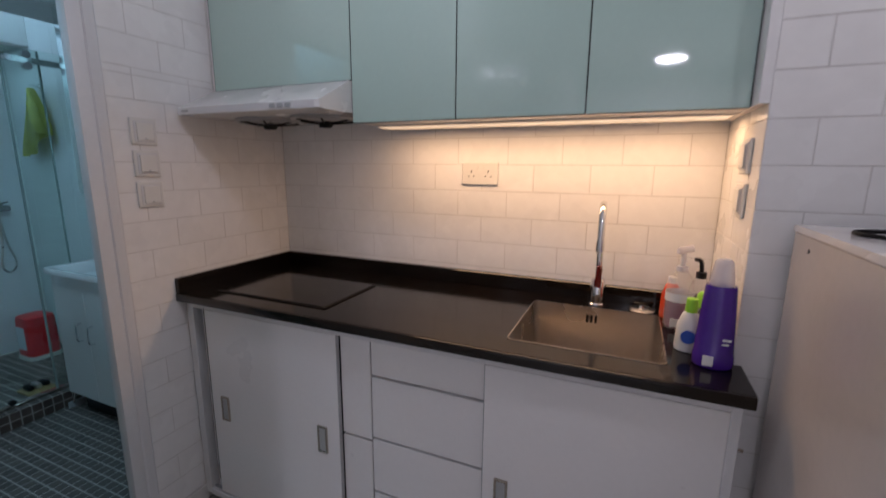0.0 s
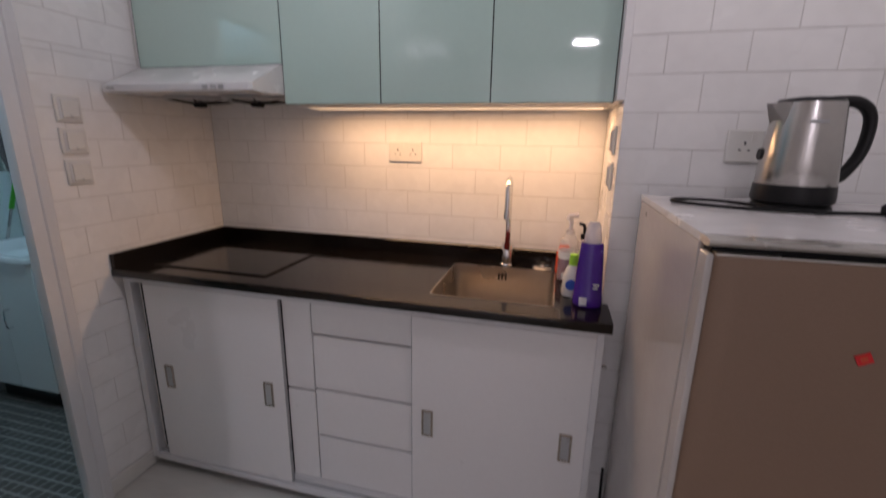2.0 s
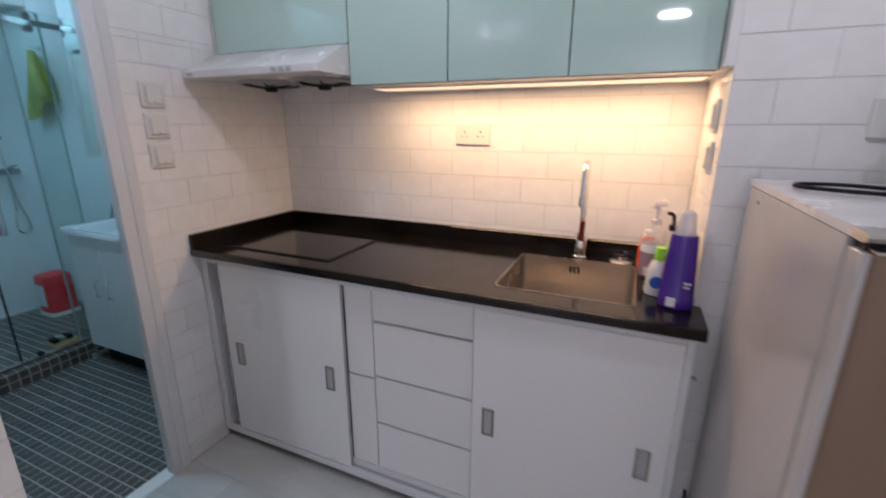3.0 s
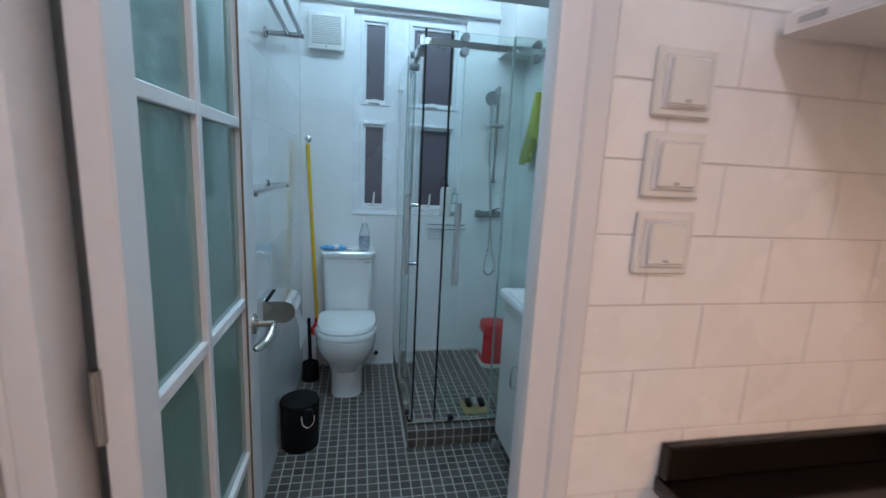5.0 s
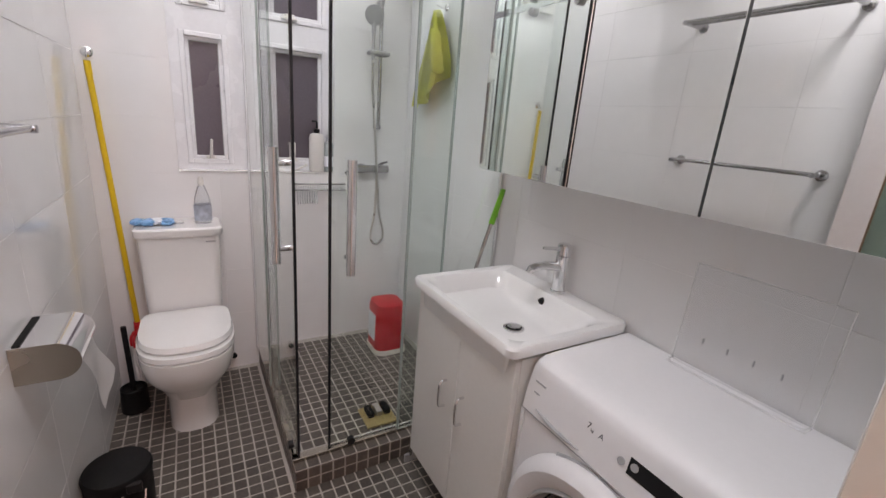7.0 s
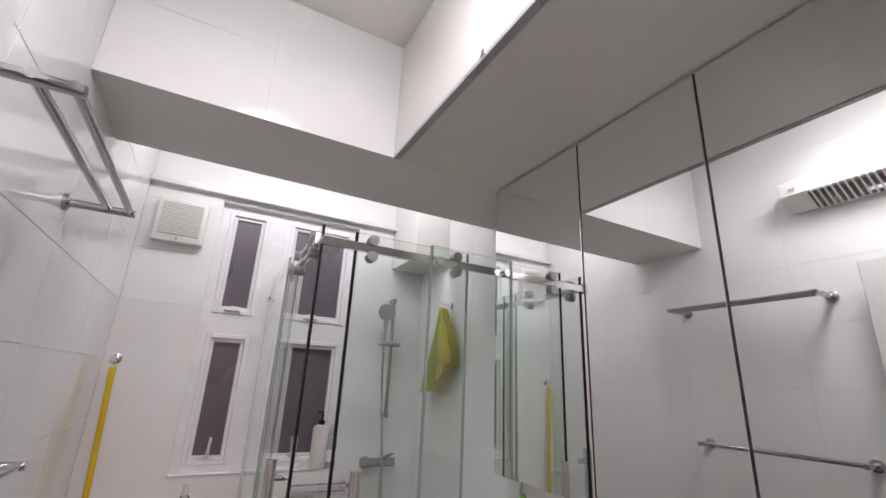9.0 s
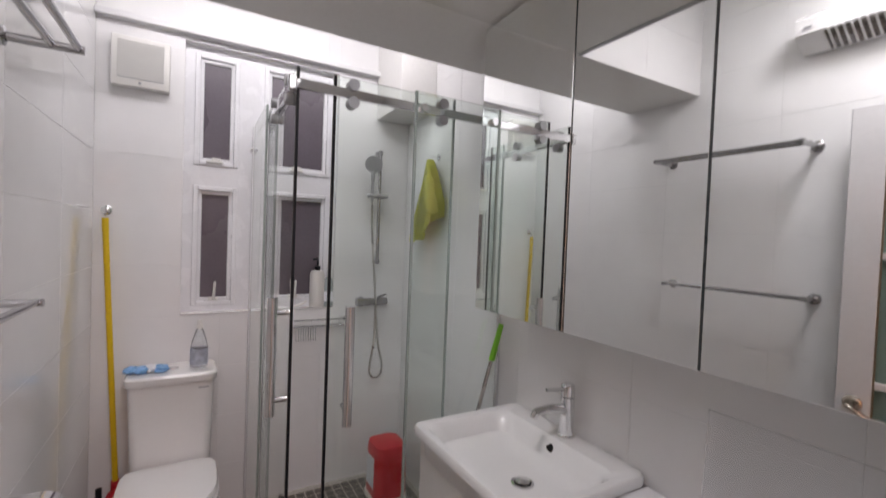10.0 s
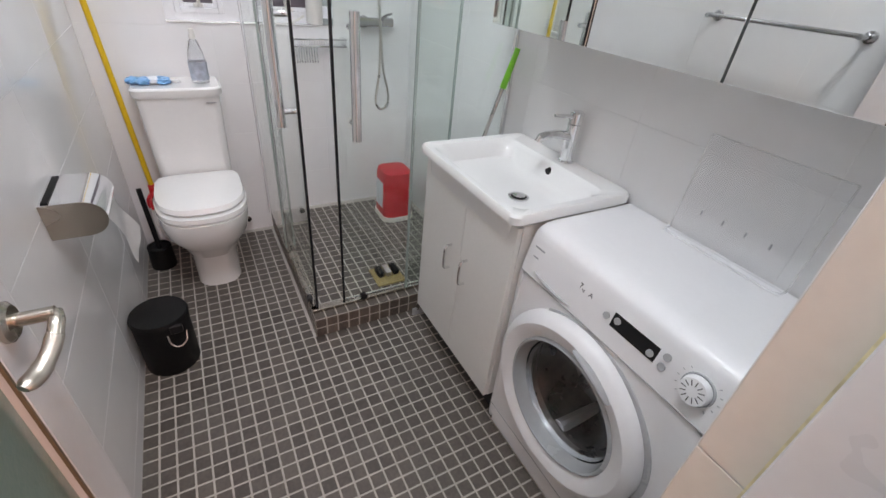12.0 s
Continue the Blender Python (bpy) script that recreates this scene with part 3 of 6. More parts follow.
def worktop():
    w = thing("worktop", (0.9, 2.7, 0.925), "polished black stone worktop with a low upstand", "worktop")
    bm = bmesh.new()
    hx0, hx1, hy0, hy1 = 1.248, 1.652, 2.492, 2.880         # basin cut-out
    for a in ((0.0, hx0, 2.408, 2.998), (hx1, 1.799, 2.408, 2.998), (hx0, hx1, 2.408, hy0), (hx0, hx1, hy1, 2.998)):
        bx(bm, *a, 0.927, 0.957)
    bx(bm, 1.799, 1.818, 2.408, 2.566, 0.927, 0.957)
    bmesh.ops.remove_doubles(bm, verts=bm.verts[:], dist=0.0005)
    part("slab", bm, M_STONE, w)
    part("front_lip", box(0.0, 1.818, 2.398, 2.408, 0.927, 0.957, bev=0.003, seg=2), M_STONE, w)
    part("upstand", box(0.020, 1.799, 2.978, 2.999, 0.957, 1.015, bev=0.003), M_STONE, w)
    part("upstand", box(0.0005, 0.020, 2.400, 2.999, 0.957, 1.015, bev=0.003), M_STONE, w)
    k = thing("kitchen_sink", (1.45, 2.69, 0.76), "brushed steel single-bowl sink set in the black worktop", "sink")
    z0, z1 = 0.775, 0.950
    a = rounded(1.45, 2.686, 0.402, 0.386, 0.020, z1)
    b = rounded(1.45, 2.686, 0.392, 0.376, 0.030, z0 + 0.02)
    c = rounded(1.45, 2.686, 0.360, 0.344, 0.030, z0)
    bm = bmesh.new()
    rings = [[bm.verts.new(p) for p in s] for s in (rounded(1.45, 2.686, 0.407, 0.391, 0.021, 0.9578), rounded(1.45, 2.686, 0.402, 0.386, 0.020, 0.9578), a, b, c)]
    n = len(rings[0])
    for r0, r1 in zip(rings, rings[1:]):
        for i in range(n):
            bm.faces.new((r0[i], r0[(i + 1) % n], r1[(i + 1) % n], r1[i]))
    bm.faces.new(rings[-1])
    bmesh.ops.recalc_face_normals(bm, faces=bm.faces[:])
    bmesh.ops.solidify(bm, geom=bm.faces[:], thickness=-0.0012)
    part("bowl", bm, M_SINK, k)
    part("drain", lathe([(0.045, 0), (0.045, 0.003), (0.036, 0.004), (0.03, 0.002), (0.0, 0.002)], (1.45, 2.69, z0 + 0.002), 28), M_CHROME, k)
    for i in range(3):
        part("overflow_slot", box(1.428 + i * 0.014, 1.436 + i * 0.014, 2.8725, 2.8745, 0.905, 0.930, bev=0.0005), M_DARK, k)
    t = thing("kitchen_tap", (1.455, 2.925, 0.957), "tall chrome mixer tap beside the sink", "tap")
    part("base", lathe([(0.027, 0), (0.027, 0.006), (0.024, 0.010), (0.024, 0.085), (0.019, 0.095), (0.0, 0.096)], (1.455, 2.925, 0.957), 28), M_CHROME, t)
    pts = [(1.455, 2.925, 1.04), (1.455, 2.925, 1.17), (1.455, 2.925, 1.255), (1.456, 2.905, 1.300), (1.458, 2.862, 1.315), (1.459, 2.82, 1.298), (1.46, 2.805, 1.255), (1.46, 2.802, 1.20)]
    part("spout", tube(smooth_line(pts, 6), 0.0115, 16), M_CHROME, t)
    part("nozzle", rod((1.46, 2.802, 1.203), (1.46, 2.802, 1.172), 0.0135, n=20), M_CHROME, t)
    part("lever", tube(smooth_line([(1.455, 2.902, 1.028), (1.457, 2.893, 1.060), (1.460, 2.880, 1.105)], 5), [0.0125] * 5 + [0.011] * 5 + [0.009], 12, 0.6), M_LEVER, t, "dark red lever")
    part("aerator", lathe([(0.011, 0), (0.011, 0.002)], (1.46, 2.802, 1.169), 16), M_GREYPL, t)
    p = thing("sink_plug", (1.60, 2.925, 0.957), "steel sink strainer plug lying behind the sink", "plug")
    part("disc", lathe([(0.042, 0), (0.044, 0.003), (0.038, 0.007), (0.010, 0.008), (0.008, 0.016), (0.0, 0.017)], (1.60, 2.925, 0.957), 28), M_STEEL, p)


def hob():
    h = thing("induction_hob", (0.35, 2.67, 0.957), "black glass hob flush on the worktop", "hob")
    part("glass_top", box(0.120, 0.618, 2.490, 2.800, 0.957, 0.963, bev=0.0015), M_STONE, h)
    bm = bmesh.new()
    bx(bm, 0.114, 0.624, 2.484, 2.490, 0.9575, 0.961)
    bx(bm, 0.618, 0.624, 2.490, 2.800, 0.9575, 0.961)
    part("seam", bm, M_MATTE, h)


def hood():
    h = thing("range_hood", (0.34, 2.7, 1.60), "white slimline range hood under the cabinet", "hood")
    x0, x1 = 0.022, 0.652
    sec = [(2.470, 1.606), (2.470, 1.630), (2.625, 1.708), (2.995, 1.708), (2.995, 1.612), (2.495, 1.604)]
    part("body", loft([[(x, y, z) for y, z in sec] for x in (x0, x1)]), M_HOOD, h)
    part("light_strip", box(x0 + 0.02, x1 - 0.02, 2.469, 2.471, 1.609, 1.628), M_ALU, h)
    for i in range(3):
        part("button", box(0.455 + i * 0.032, 0.477 + i * 0.032, 2.4655, 2.470, 1.611, 1.625, bev=0.0008), M_GREYPL, h)
    for x in (0.205, 0.475):
        f = part("filter_ring", lathe([(0.125, 0.0), (0.128, -0.008), (0.116, -0.014), (0.112, -0.004)], (x, 2.72, 1.606), 36), M_GREYPL, h)
        part("grease_cup", lathe([(0.0, -0.038), (0.022, -0.036), (0.030, -0.020), (0.012, -0.014), (0.0, -0.013)], (x, 2.72, 1.606), 20), M_MATTE, f, "dark greasy collecting cup")
        for a in range(6):
            q = a * math.pi / 3
            part("guard_wire", tube(smooth_line([(x, 2.72, 1.582), (x + 0.06 * math.cos(q), 2.72 + 0.06 * math.sin(q), 1.588), (x + 0.118 * math.cos(q), 2.72 + 0.118 * math.sin(q), 1.597)], 4), 0.0035, 6), M_MATTE, f)
    part("badge", box(0.04, 0.075, 2.4685, 2.4695, 1.614, 1.622), M_GREYPL, h)


def wall_units():
    cols = ((0.022, 0.652), (0.656, 1.026), (1.030, 1.403), (1.407, 1.776))
    for i, (x0, x1) in enumerate(cols):
        for row in (0, 1):
            z0, z1 = ((1.712 if i == 0 else 1.574), 2.1625) if row == 0 else (2.1655, 2.772)
            u = thing("wall_cabinet", ((x0 + x1) / 2, 2.82, z0), "wall cabinet with a glossy pale grey glass door" if row else "wall cabinet with a glossy pale green glass door", "cabinet", "kitchen wall cabinets")
            part("body", box(x0 + 0.0005, x1 + 0.0015, 2.660, 2.996, z0 + 0.001, z1 + 0.001), M_LAMINATE, u)
            d = part("door", box(x0, x1, 2.635, 2.655, z0, z1, bev=0.001), M_GLASSPALE if row else M_GLASSDOOR, u, "glossy pale grey glass door" if row else "glossy pale green glass door")
            part("door_edge", box(x0 - (0.0040 if i == 0 else 0.0015), x0, 2.637, 2.656, z0, z1), M_EDGE, d)
            part("door_edge", box(x1, x1 + 0.0015, 2.637, 2.656, z0, z1), M_EDGE, d)
            part("door_edge", box(x0, x1, 2.637, 2.656, z0 - (0.0028 if row or i == 0 else 0.0015), z0), M_EDGE, d)
    setting("trim_filler", box(1.7795, 1.8055, 2.572, 2.99, 1.574, KC - 0.002, bev=0.001), M_LAMINATE, "white filler strip beside the wall cabinets", "filler")
    setting("trim_filler_top", box(0.022, 1.781, 2.650, 2.99, 2.777, KC - 0.001), M_LAMINATE, "white filler strip above the wall cabinets", "filler")
    setting("trim_filler_wall", box(0.0, 0.0175, 2.645, 2.99, 1.712, KC - 0.002), M_LAMINATE, "white filler strip beside the wall cabinets", "filler")
    s = thing("cabinet_light", (1.22, 2.80, 1.574), "warm light strip under the wall cabinets", "light")
    part("housing", box(0.66, 1.775, 2.765, 2.865, 1.5705, 1.5735), M_ALU, s)
    part("diffuser", box(0.67, 1.765, 2.770, 2.860, 1.5680, 1.5705), M_TUBE, s)


def plate(name, axis, face, out, a, z, w, h, label, category, build, group=""):
    """A wall plate; build draws on it with a function that maps (across, out, up) to a box."""
    at = (face, a, z) if axis == "y" else (a, face, z)
    o = thing(name, at, label, category, group)

    def slab(a0, a1, d0, d1, z0, z1, bev=0.0):
        p0, p1 = sorted((face + out * d0, face + out * d1))
        return box(p0, p1, a + a0, a + a1, z + z0, z + z1, bev=bev) if axis == "y" else box(a + a0, a + a1, p0, p1, z + z0, z + z1, bev=bev)
    part("plate", slab(-w / 2, w / 2, 0, 0.009, -h / 2, h / 2, 0.003), M_PLASTIC, o)
    build(o, slab)
    return o


def switch_face(o, slab):
    part("bezel", slab(-0.034, 0.034, 0.009, 0.0115, -0.034, 0.034, 0.001), M_ALU, o)
    part("rocker", slab(-0.028, 0.030, 0.0115, 0.016, -0.030, 0.030, 0.003), M_PLASTIC, o)
    part("indicator", slab(-0.004, 0.004, 0.016, 0.0165, -0.026, -0.022), M_GREYPL, o)


def socket_face(o, slab):
    for s in (-0.034, 0.034):
        part("earth_hole", slab(s - 0.0025, s + 0.0025, 0.009, 0.0096, 0.004, 0.013), M_INK, o)
        part("pin_hole", slab(s - 0.014, s - 0.008, 0.009, 0.0096, -0.012, -0.008), M_INK, o)
        part("pin_hole", slab(s + 0.008, s + 0.014, 0.009, 0.0096, -0.012, -0.008), M_INK, o)
        part("rocker", slab(s * 0.35 - 0.006, s * 0.35 + 0.006, 0.009, 0.0125, 0.018, 0.034, 0.001), M_PLASTIC, o)


def single_socket(o, slab):
    part("earth_hole", slab(-0.0025, 0.0025, 0.009, 0.0096, 0.004, 0.013), M_INK, o)
    part("pin_hole", slab(-0.014, -0.008, 0.009, 0.0096, -0.012, -0.008), M_INK, o)
    part("pin_hole", slab(0.008, 0.014, 0.009, 0.0096, -0.012, -0.008), M_INK, o)
    part("rocker", slab(0.014, 0.028, 0.009, 0.0125, 0.016, 0.034, 0.001), M_PLASTIC, o)


def bottle(name, at, profile, mat, label, cap=None, cap_mat=None, extra=None, n=24, sx=1.0, sy=1.0, category="bottle", group=""):
    b = thing(name, at, label, category, group)
    part("body", lathe(profile, at, n, sx, sy), mat, b)
    if cap:
        part("cap", lathe(cap, at, n), cap_mat, b)
    if extra:
        extra(b, Vector(at))
    return b


def washing_up():
    z = 0.957

    def trigger(b, o):
        part("print", box(o.x - 0.026, o.x - 0.004, o.y - 0.0376, o.y - 0.0325, o.z + 0.010, o.z + 0.034), M_WHITEINK, b, "small white printed panel")
        for i, (w, h) in enumerate(((0.030, 0.075), (0.024, 0.064))):
            part("print", box(o.x + 0.010, o.x + 0.010 + w * 0.6, o.y - 0.0345 + i * 0.0012, o.y - 0.0300 + i * 0.0012, o.z + h, o.z + h + 0.004), M_WHITEINK, b)
    bottle("fabric_softener_bottle", (1.752, 2.545, z), [(0.0, 0), (0.043, 0.002), (0.0455, 0.010), (0.045, 0.030), (0.0432, 0.034), (0.039, 0.12), (0.0335, 0.196), (0.032, 0.203), (0.0, 0.204)], M_PURPLE, "tapered purple plastic bottle with a white translucent cap on the worktop", [(0.024, 0.203), (0.026, 0.208), (0.025, 0.222), (0.020, 0.258), (0.014, 0.266), (0.0, 0.267)], M_CAP, trigger, sy=0.82)

    def pump(b, o):
        part("pump", tube(smooth_line([(o.x, o.y, o.z + 0.170), (o.x - 0.004, o.y, o.z + 0.206), (o.x - 0.020, o.y - 0.008, o.z + 0.214)], 5), 0.006, 8), M_DARK, b)
    def soap(b, o):
        part("liquid", lathe([(0.0, 0.004), (0.033, 0.005), (0.0355, 0.012), (0.0350, 0.088), (0.0, 0.088)], o, 28), M_PINK, b, "mauve liquid")
        part("label", lathe([(0.0386, 0.086), (0.0384, 0.112)], o, 28, caps=False), M_LABEL, b, "pale wrapped label")
        part("label_panel", box(o.x - 0.022, o.x + 0.002, o.y - 0.0402, o.y - 0.0350, o.z + 0.012, o.z + 0.036), M_WHITEINK, b)
        part("pump", tube(smooth_line([(o.x, o.y, o.z + 0.186), (o.x, o.y, o.z + 0.226), (o.x - 0.010, o.y - 0.006, o.z + 0.238), (o.x + 0.022, o.y + 0.004, o.z + 0.244)], 5), [0.008] * 8 + [0.011] * 8, 10), M_CAP, b, "translucent white pump")
    bottle("soap_bottle", (1.694, 2.795, z), [(0.0, 0), (0.036, 0.002), (0.038, 0.01), (0.0375, 0.122), (0.033, 0.150), (0.018, 0.172), (0.014, 0.180), (0.0, 0.181)], M_PET, "clear bottle half full of mauve washing-up liquid with a white pump", [(0.016, 0.174), (0.016, 0.190), (0.0, 0.191)], M_CAP, soap)

    def oval(b, o):
        part("label", lathe([(0.018, 0), (0.018, 0.0015)], (o.x - 0.004, o.y - 0.0285, o.z + 0.045), 20, axis="Y"), M_BLUELABEL, b, "round blue label")
    bottle("hand_soap_bottle", (1.706, 2.620, z), [(0.0, 0), (0.031, 0.002), (0.033, 0.012), (0.030, 0.07), (0.020, 0.10), (0.011, 0.108), (0.0, 0.109)], M_PLASTIC, "white bottle with a lime green cap", [(0.014, 0.106), (0.015, 0.112), (0.013, 0.142), (0.0, 0.143)], M_LIME, oval, sy=0.85)
    bottle("cleaner_bottle", (1.680, 2.880, z), [(0.0, 0), (0.028, 0.002), (0.030, 0.01), (0.028, 0.08), (0.018, 0.11), (0.012, 0.118), (0.0, 0.119)], M_ORANGE, "orange-red plastic cleaner bottle", [(0.014, 0.116), (0.014, 0.135), (0.0, 0.136)], M_LABEL)
    bottle("pump_bottle", (1.745, 2.800, z), [(0.0, 0), (0.030, 0.002), (0.032, 0.01), (0.030, 0.125), (0.020, 0.150), (0.012, 0.160), (0.0, 0.161)], M_PET, "clear pump bottle with a black nozzle", [(0.014, 0.158), (0.014, 0.176), (0.0, 0.177)], M_DARK, pump)
    bottle("lime_pump_bottle", (1.738, 2.668, z), [(0.0, 0), (0.024, 0.002), (0.025, 0.01), (0.023, 0.09), (0.012, 0.112), (0.0, 0.113)], M_CLEARPL, "small bottle with a lime green pump", [(0.016, 0.108), (0.016, 0.140), (0.010, 0.150), (0.0, 0.151)], M_LIME)


def fridge():
    f = thing("fridge", (2.15, 2.24, ZK), "silver-grey two-door fridge with a pale worn top", "fridge")
    x0, x1 = 1.872, 2.425
    part("body", box(x0, x1, 1.985, 2.535, ZK + 0.03, 1.2995, bev=0.003), M_FRIDGESIDE, f)
    plate_sec = [(2.536, 1.300), (1.975, 1.300), (1.975, 1.3125), (1.990, 1.3135), (2.536, 1.3135)]
    part("top_plate", loft([[(x, y, z) for y, z in plate_sec] for x in (x0 - 0.002, x1 + 0.002)]), M_FRIDGETOP, f, "pale grey top plate")
    edge_sec = [(1.975, 1.300), (1.942, 1.299), (1.930, 1.302), (1.9265, 1.307), (1.930, 1.3115), (1.945, 1.3128), (1.975, 1.3125)]
    part("top_front_edge", loft([[(x, y, z) for y, z in edge_sec] for x in (x0 - 0.002, x1 + 0.002)]), M_STEEL, f, "brushed metal front edge")
    part("gasket", box(x0 + 0.008, x1 - 0.008, 1.950, 1.986, ZK + 0.05, 1.2985), M_MATTE, f, "dark door seal")
    for z0, z1 in ((0.590, 1.287), (0.095, 0.565)):
        sec = [(x0 + 0.010, 1.9495), (x0 + 0.010, 1.936), (x0 + 0.018, 1.930), (x0 + 0.05, 1.9265), (x1 - 0.05, 1.9265), (x1 - 0.014, 1.930), (x1 - 0.002, 1.940), (x1 - 0.002, 1.9495)]
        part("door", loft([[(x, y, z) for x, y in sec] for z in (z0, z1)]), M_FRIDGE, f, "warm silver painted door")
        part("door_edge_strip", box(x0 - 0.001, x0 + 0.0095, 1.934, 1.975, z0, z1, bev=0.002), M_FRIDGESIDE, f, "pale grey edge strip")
        part("door_top_trim", box(x0 + 0.0105, x1 - 0.003, 1.9275, 1.9485, z1, z1 + 0.004, bev=0.001), M_STEEL, f)
    part("side_screw", rod((x0 - 0.001, 2.44, 1.270), (x0 + 0.001, 2.44, 1.270), 0.005, n=12), M_DARK, f)
    part("hinge", box(x0 - 0.004, x0 + 0.03, 1.940, 1.972, 0.5665, 0.5885, bev=0.003), M_GREYPL, f)
    part("toe_kick", box(x0 + 0.01, x1 - 0.01, 1.975, 2.02, ZK + 0.03, 0.092), M_DARK, f)
    for x in (x0 + 0.05, x1 - 0.05):
        for y in (2.03, 2.48):
            part("foot", lathe([(0.02, 0), (0.02, 0.032)], (x, y, ZK), 14), M_DARK, f)
    tilt = Matrix.Translation((2.103, 1.9252, 1.143)) @ Matrix.Rotation(radians(-28), 4, "Y")
    bm = box(-0.0105, 0.0105, -0.0009, 0.0009, -0.0085, 0.0085)
    bm.transform(tilt)
    part("sticker", bm, M_RED, f, "small red and white sticker")
    bm = box(-0.0045, 0.0045, -0.0015, -0.0007, -0.0035, 0.0035)
    bm.transform(tilt)
    part("sticker_mark", bm, M_ORANGE, f)


def kettle():
    cx, cy, z = 2.162, 2.366, 1.3135
    k = thing("electric_kettle", (cx, cy, z), "brushed steel electric kettle with black handle on the fridge", "kettle")
    part("power_base", lathe([(0.0, 0), (0.084, 0.0), (0.086, 0.004), (0.085, 0.011), (0.080, 0.014), (0.0, 0.014)], (cx, cy, z), 40), M_DARK, k)
    part("foot_band", lathe([(0.080, 0.014), (0.0885, 0.019), (0.0895, 0.030), (0.0870, 0.056), (0.082, 0.058)], (cx, cy, z), 40), M_DARK, k)
    part("jug", lathe([(0.0840, 0.054), (0.0860, 0.058), (0.082, 0.12), (0.074, 0.21), (0.071, 0.234), (0.067, 0.236)], (cx, cy, z), 48), M_STEELV, k, "brushed steel jug")
    part("lid", lathe([(0.069, 0.234), (0.065, 0.242), (0.03, 0.247), (0.012, 0.248), (0.0, 0.249)], (cx, cy, z), 40), M_DARK, k)
    q = Vector((-0.92, -0.20, 0)).normalized()
    s = Vector((-q.y, q.x, 0))
    c = Vector((cx, cy, z))
    sp = []
    for d, w, h in ((0.064, 0.032, 0.180), (0.064, 0.032, 0.236), (0.100, 0.008, 0.232)):
        sp.append((c + q * d - s * w + Vector((0, 0, h)), c + q * d + s * w + Vector((0, 0, h))))
    bm = bmesh.new()
    v = [[bm.verts.new(p) for p in e] for e in sp]
    bm.faces.new((v[0][0], v[0][1], v[2][1], v[2][0]))
    bm.faces.new((v[0][0], v[2][0], v[1][0]))
    bm.faces.new((v[0][1], v[1][1], v[2][1]))
    bmesh.ops.solidify(bm, geom=bm.faces[:], thickness=0.0015)
    part("spout", bm, M_STEELV, k)
    h = -q
    part("handle", tube(smooth_line([c + h * 0.055 + Vector((0, 0, 0.238)), c + h * 0.115 + Vector((0, 0, 0.236)), c + h * 0.150 + Vector((0, 0, 0.205)), c + h * 0.148 + Vector((0, 0, 0.135)), c + h * 0.115 + Vector((0, 0, 0.080)), c + h * 0.080 + Vector((0, 0, 0.062))], 6), 0.015, 14, 0.85), M_DARK, k, "black plastic handle")
    part("handle_spine", tube(smooth_line([c + h * 0.064 + Vector((0, 0, 0.236)), c + h * 0.074 + Vector((0, 0, 0.18)), c + h * 0.080 + Vector((0, 0, 0.11)), c + h * 0.083 + Vector((0, 0, 0.050))], 5), 0.016, 12, 0.8), M_DARK, k, "black strip along the jug")
    part("thermostat_knob", lathe([(0.013, -0.01), (0.015, 0.004), (0.0, 0.006)], c + q * 0.078 + Vector((0.0, 0.030, 0.122)), 16, axis="X"), M_DARK, k)
    part("wordmark", box(cx - 0.026, cx + 0.010, cy - 0.0785, cy - 0.0755, z + 0.190, z + 0.196), M_GREYPL, k)
    pts = [(cx - 0.08, cy - 0.02, z + 0.006), (cx - 0.17, cy + 0.05, z + 0.006), (cx - 0.255, cy + 0.045, z + 0.006), (cx - 0.275, cy - 0.01, z + 0.006), (cx - 0.21, cy - 0.07, z + 0.006), (cx - 0.10, cy - 0.105, z + 0.006), (cx + 0.01, cy - 0.115, z + 0.006), (cx + 0.09, cy - 0.10, z + 0.006), (cx + 0.16, cy - 0.09, z + 0.006)]
    part("cord", tube(smooth_line(pts, 8), 0.0042, 8), M_MATTE, k, "black power cord lying in a loop")
    k.scale = (0.90, 0.90, 1.0)
    part("plug", box(cx + 0.155, cx + 0.188, cy - 0.115, cy - 0.065, z, z + 0.026, bev=0.005), M_DARK, k)


def pendant(x, y, zb):
    p = thing("pendant_lamp", (x, y, KC), "white opal glass cylinder pendant lamp, lit", "pendant lamp", "kitchen pendants")
    part("canopy", lathe([(0.055, 0), (0.055, -0.018), (0.03, -0.024), (0.0, -0.024)], (x, y, KC), 28), M_STEEL, p, "grey metal ceiling rose")
    part("cord", rod((x, y, KC - 0.02), (x, y, zb + 0.185), 0.003, n=8), M_ALU, p)
    part("lamp_holder", lathe([(0.0, 0.185), (0.022, 0.183), (0.024, 0.158), (0.034, 0.152)], (x, y, zb), 24), M_ALU, p)
    part("shade", lathe([(0.03, 0.152), (0.056, 0.150), (0.061, 0.140), (0.063, 0.028), (0.056, 0.010), (0.036, 0.0), (0.0, -0.003)], (x, y, zb), 36), M_PENDANT, p, "opal glass shade", shadow=False)



def disc_lamp(x, y):
    p = thing("ceiling_disc_lamp", (x, y, KC), "flat round white ceiling lamp, lit", "ceiling lamp", "kitchen ceiling lamps")
    part("base", lathe([(0.140, 0), (0.140, -0.024), (0.0, -0.024)], (x, y, KC), 40), M_ALU, p)
    part("diffuser", lathe([(0.134, -0.025), (0.132, -0.034), (0.11, -0.040), (0.0, -0.043)], (x, y, KC), 40), M_DISC, p, "glowing opal cover", shadow=False)


